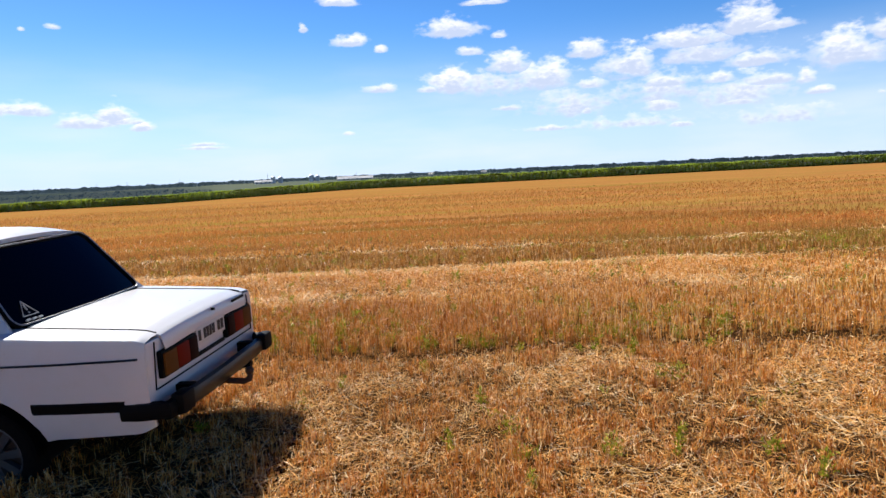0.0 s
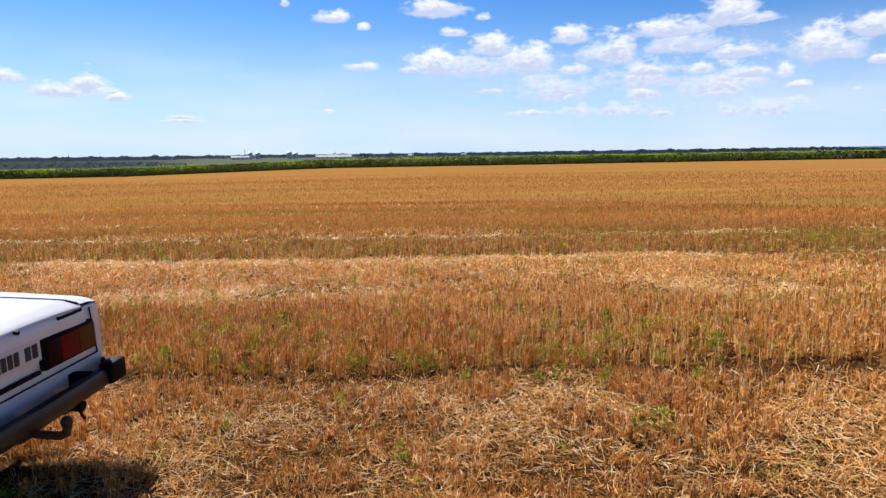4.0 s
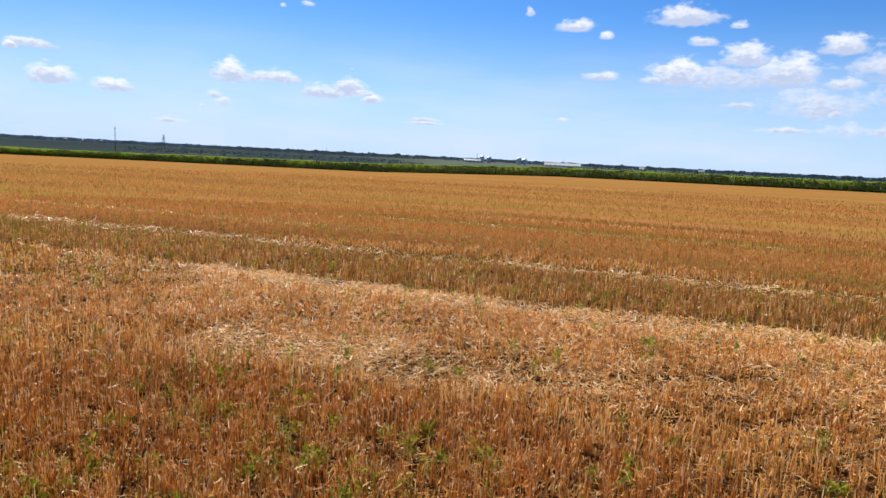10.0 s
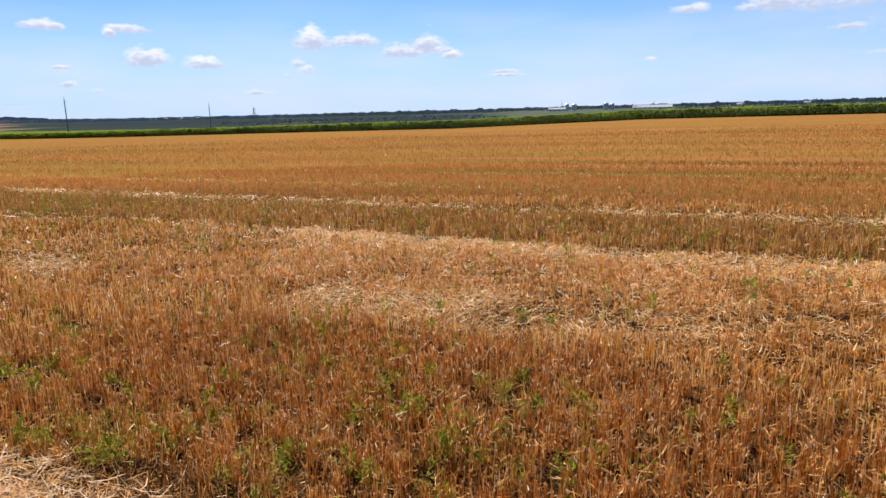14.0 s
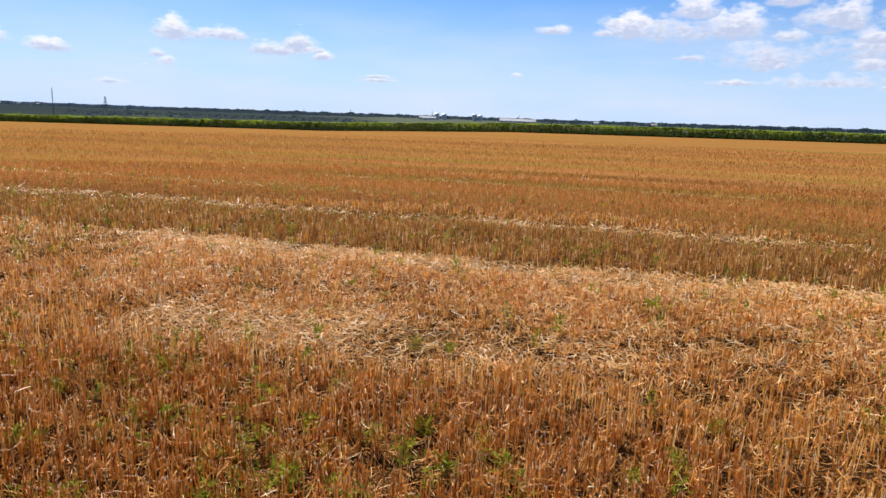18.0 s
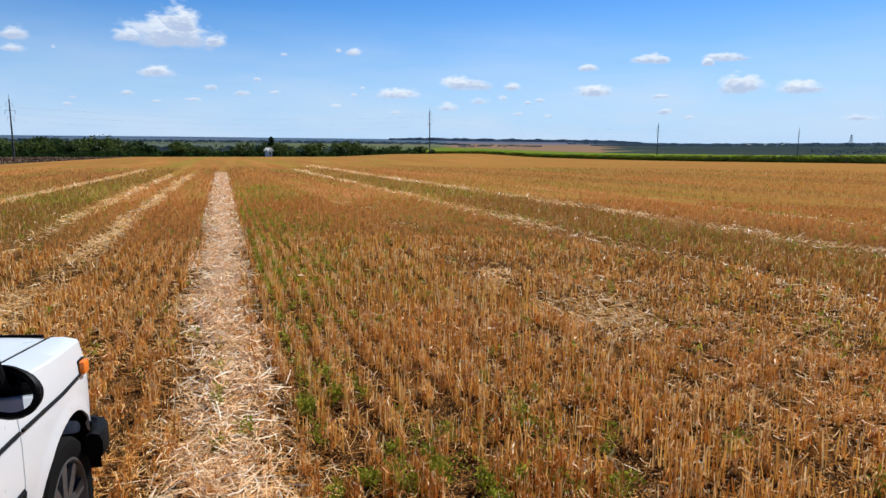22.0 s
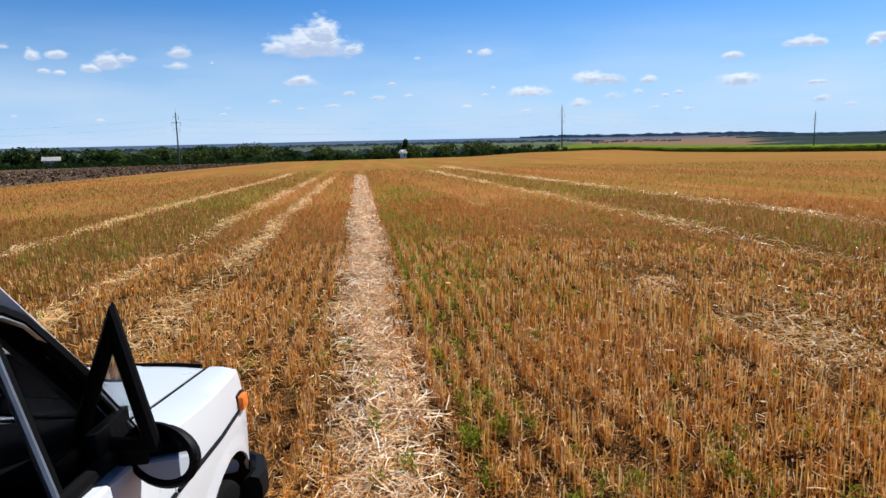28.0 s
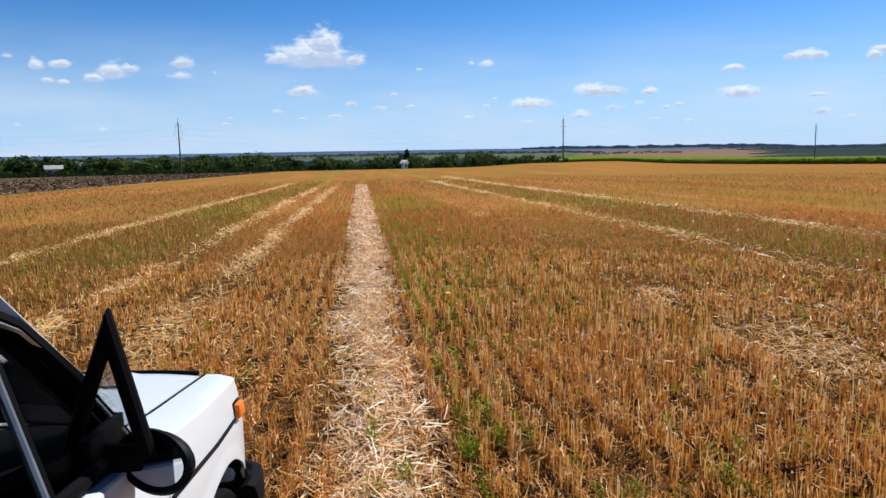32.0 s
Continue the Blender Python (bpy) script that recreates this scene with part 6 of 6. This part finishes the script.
# open quarter window on the right, swung out on its pivot
T, R, F = Vector((0.785, 0.835, 1.208)), Vector((0.852, 0.815, 0.935)), Vector((0.645, 0.87, 0.92))
bm = bmesh.new()
up_n = (R - T).cross(F - T).normalized()
rings = []
for p, q, r0 in ((T, R, F), (R, F, T), (F, T, R)):
    out = -((q - p).normalized() + (r0 - p).normalized()).normalized()
    half = (q - p).angle(r0 - p) / 2
    rings.append([bm.verts.new(p + up_n * (0.019 * math.sin(k * math.pi / 5)) + out * (0.019 * math.cos(k * math.pi / 5) / max(0.35, math.sin(half)))) for k in range(10)])
for i in range(3):
    for k in range(10):
        bm.faces.new((rings[i][k], rings[i][(k + 1) % 10], rings[(i + 1) % 3][(k + 1) % 10], rings[(i + 1) % 3][k]))
vent = part("quarter_window", bm, M_RUBBER, car, "black framed quarter window swung open")
bm = bmesh.new()
f = bm.faces.new([bm.verts.new(p) for p in (T, R, F)])
bmesh.ops.solidify(bm, geom=[f], thickness=0.004)
part("pane", bm, M_CLEAR, vent, "clear glass pane")


# windscreen and rear window
def screen(y0, z0, w0, y1, z1, w1, bulge, mat, name, label):
    bm = bmesh.new()

    def fn(u, v):
        w = w0 + (w1 - w0) * v
        x = (2 * u - 1) * w
        return (x, y0 + (y1 - y0) * v + bulge * (1 - (2 * u - 1) ** 2) * (1 if y0 > 0 else -1), z0 + (z1 - z0) * v)

    def rounded(u, v):
        # corners drawn in to a round outline
        a, b = 2 * u - 1, 2 * v - 1
        k = max(0.0, abs(a) - 0.86) / 0.14 * max(0.0, abs(b) - 0.72) / 0.28
        return fn(0.5 + 0.5 * a * (1 - 0.045 * k), 0.5 + 0.5 * b * (1 - 0.09 * k))

    grid(bm, 17, 13, rounded)
    ob = part(name, bm, mat, car, label)
    bm = bmesh.new()
    ru, rv = 0.055, 0.13
    edge = [fn(u, 0) for u in np.linspace(ru, 1 - ru, 12)]
    for cu, cv, a0 in ((1 - ru, rv, -90), (1 - ru, 1 - rv, 0), (ru, 1 - rv, 90), (ru, rv, 180)):
        edge += [fn(cu + ru * math.cos(radians(a0 + k * 22.5)), cv + rv * math.sin(radians(a0 + k * 22.5))) for k in range(5)]
        if a0 == 0:
            edge += [fn(u, 1) for u in np.linspace(1 - ru, ru, 12)[1:-1]]
    sweep(bm, edge, 0.014, 8, closed=True)
    part("screen_seal", bm, M_RUBBER, ob, "black rubber seal")
    bm = bmesh.new()
    sweep(bm, [Vector(p) + Vector((0, 0.012 if y0 > 0 else -0.012, 0.008)) for p in edge], 0.005, 6, closed=True)
    part("bright_strip", bm, M_CHROME, ob, "thin bright seal strip")
    return ob, fn


screen(1.075, 0.895, 0.665, 0.80, 1.303, 0.555, 0.045, M_CLEAR, "windscreen", "clear curved windscreen")
rear_win, rw = screen(-1.165, 0.935, 0.65, -0.825, 1.368, 0.555, 0.03, M_TINT, "rear_window", "dark tinted rear window")
# warning sticker in the rear window


def on_glass(u, v):
    p = Vector(rw(u, v))
    return p + Vector((0, -0.006, 0.004))


bm = bmesh.new()
tri = [on_glass(0.075, 0.10), on_glass(0.165, 0.10), on_glass(0.115, 0.28)]
sweep(bm, tri, 0.005, 4, closed=True)
sticker = part("warning_sticker", bm, M_STICKER, rear_win, "white warning triangle sticker with an exclamation mark")
bm = bmesh.new()
sweep(bm, [on_glass(0.116, 0.235), on_glass(0.118, 0.165)], 0.005, 5)
sweep(bm, [on_glass(0.119, 0.14), on_glass(0.1195, 0.125)], 0.005, 5)
part("exclamation_mark", bm, M_STICKER, sticker)
bm = bmesh.new()
for k in range(3):
    sweep(bm, [on_glass(0.075 + 0.036 * k, 0.045), on_glass(0.10 + 0.036 * k, 0.048)], 0.008, 4)
part("print_bar", bm, M_STICKER, sticker, "unreadable print as plain bars")

# side mirror
bm = bmesh.new()
bmesh.ops.create_uvsphere(bm, u_segments=28, v_segments=16, radius=1.0)
bmesh.ops.scale(bm, vec=(0.098, 0.052, 0.066), verts=bm.verts)
for v in bm.verts:
    if v.co.y < -0.012:
        v.co.y = -0.012
    if v.co.x < 0:
        v.co.z *= 1.0 - 0.9 * abs(v.co.x)
m_mirror = pose(0.861, 0.845, 0.899, -9, 8, -20)
bmesh.ops.transform(bm, matrix=m_mirror, verts=bm.verts)
mirror = part("side_mirror", bm, M_BLACK, car, "black oval side mirror")
bm = bmesh.new()
n = 32
ring = [bm.verts.new((0.084 * math.cos(k * 2 * math.pi / n), -0.0145, 0.054 * math.sin(k * 2 * math.pi / n))) for k in range(n)]
bm.faces.new(ring)
bmesh.ops.transform(bm, matrix=m_mirror, verts=bm.verts)
part("mirror_glass", bm, M_MIRROR, mirror, "mirror glass")
bm = bmesh.new()
sweep(bm, [m_mirror @ Vector((0.098 * math.cos(k * 2 * math.pi / 40), -0.013, 0.065 * math.sin(k * 2 * math.pi / 40))) for k in range(40)], 0.009, 6, closed=True)
part("mirror_rim", bm, M_BLACK, mirror)
bm = bmesh.new()
box(bm, 0.725, 0.83, 0.835, 0.875, 0.875, 0.91, 0.012)
box(bm, 0.715, 0.745, 0.78, 0.99, 0.875, 0.98, 0.01)
part("mirror_arm", bm, M_BLACK, mirror, "black mirror arm")

# turn repeaters
for sgn in (1,):
    bm = bmesh.new()
    y, z = 1.685, 0.712
    box(bm, sgn * (side_x(y, z) - 0.005), sgn * (side_x(y, z) + 0.024), y - 0.032, y + 0.032, z - 0.026, z + 0.026, 0.010)
    rp = part("side_repeater", bm, M_ORANGE, car, "orange side turn lamp")
    bm = bmesh.new()
    box(bm, sgn * (side_x(y, z) - 0.006), sgn * (side_x(y, z) + 0.004), y - 0.038, y + 0.038, z - 0.032, z + 0.032, 0.004)
    part("repeater_base", bm, M_BLACK, rp)


# wheels
def wheel_bm(which):
    bm = bmesh.new()
    n = 40
    if which == "tyre":
        prof = [(0.205, -0.075), (0.245, -0.086), (0.275, -0.080), (0.290, -0.062), (0.293, 0.0), (0.290, 0.062), (0.275, 0.080), (0.245, 0.086), (0.205, 0.075)]
    else:
        prof = [(0.208, 0.078), (0.198, 0.080), (0.188, 0.066), (0.182, 0.030), (0.178, -0.07)]
    rings = [[bm.verts.new((q, rad * math.cos(2 * math.pi * k / n), rad * math.sin(2 * math.pi * k / n))) for rad, q in prof] for k in range(n)]
    for k in range(n):
        a, b = rings[k], rings[(k + 1) % n]
        for j in range(len(prof) - 1):
            bm.faces.new((a[j], a[j + 1], b[j + 1], b[j]))
    return bm


def make_wheel(x, y, sgn):
    hub = part("wheel", wheel_bm("tyre"), M_TYRE, car, "tyre on an alloy wheel")
    hub.matrix_basis = pose(sgn * x, y, 0.205 if y < 0 else 0.225, 0, 0, 0 if sgn > 0 else 180) @ Matrix.Diagonal((0.95, 0.955, 0.955, 1))
    part("rim", wheel_bm("rim"), M_ALLOY, hub, "alloy rim")
    for k in range(9):
        bm = bmesh.new()
        a = 2 * math.pi * k / 9
        rot = Matrix.Rotation(a, 4, "X")
        vs = [bm.verts.new(rot @ Vector(p)) for p in ((0.062, -0.020, 0.03), (0.062, 0.020, 0.03), (0.070, 0.026, 0.188), (0.070, -0.026, 0.188), (0.035, -0.020, 0.03), (0.035, 0.020, 0.03), (0.035, 0.030, 0.188), (0.035, -0.030, 0.188))]
        for q in ((0, 1, 2, 3), (7, 6, 5, 4), (0, 4, 5, 1), (1, 5, 6, 2), (2, 6, 7, 3), (3, 7, 4, 0)):
            bm.faces.new([vs[i] for i in q])
        part("spoke", bm, M_ALLOY, hub)
    bm = bmesh.new()
    tube(bm, (0.02, 0, 0), (0.074, 0, 0), 0.046, 0.038, 16)
    part("hub_cap", bm, M_ALLOY, hub)
    bm = bmesh.new()
    tube(bm, (-0.02, 0, 0), (0.015, 0, 0), 0.15, 0.15, 20)
    part("brake_drum", bm, M_RUST, hub, "rusty brake drum")


for x, y, sgn in ((0.695, 1.45, 1), (0.695, 1.45, -1), (0.675, -0.975, 1), (0.675, -0.975, -1)):
    make_wheel(x, y, sgn)


# cabin
bm = bmesh.new()
box(bm, -0.67, 0.67, 0.66, 1.04, 0.60, 0.935, 0.04)
box(bm, -0.50, -0.18, 0.70, 0.90, 0.86, 0.95, 0.03)
part("dashboard", bm, M_CABIN, car, "black dashboard")
bm = bmesh.new()
c = Vector((-0.34, 0.60, 0.90))
rot = Matrix.Rotation(radians(-62), 4, "X")
sweep(bm, [c + rot @ Vector((0.19 * math.cos(k * math.pi / 14), 0.19 * math.sin(k * math.pi / 14), 0)) for k in range(28)], 0.013, 6, closed=True)
tube(bm, c, c + rot @ Vector((0, 0, -0.25)), 0.02, 0.025, 8)
box(bm, c.x - 0.18, c.x + 0.18, c.y - 0.02, c.y + 0.02, c.z - 0.015, c.z + 0.015)
part("steering_wheel", bm, M_CABIN, car, "black steering wheel")


def seat(x0, x1, y, name):
    bm = bmesh.new()
    box(bm, x0, x1, y - 0.02, y + 0.50, 0.36, 0.52, 0.05)
    part(name, bm, M_SEAT, car, "dark cloth seat cushion")
    bm = bmesh.new()
    box(bm, x0, x1, -0.07, 0.07, 0.0, 0.56, 0.05, pose(0, y - 0.06, 0.50, 14))
    part("seat_back", bm, M_SEAT, car, "dark cloth seat back")


seat(0.10, 0.62, 0.08, "front_seat")
seat(-0.62, -0.10, 0.08, "front_seat")
seat(-0.62, 0.62, -0.74, "rear_bench")
bm = bmesh.new()
box(bm, -0.62, 0.62, -1.16, -0.85, 0.86, 0.885, 0.01)
part("parcel_shelf", bm, M_CABIN, car, "black parcel shelf")
for sgn in (-1, 1):
    bm = bmesh.new()
    box(bm, sgn * 0.655, sgn * 0.70, -0.80, 1.0, 0.33, 0.885, 0.01)
    part("door_lining", bm, M_CABIN, car, "dark door lining")
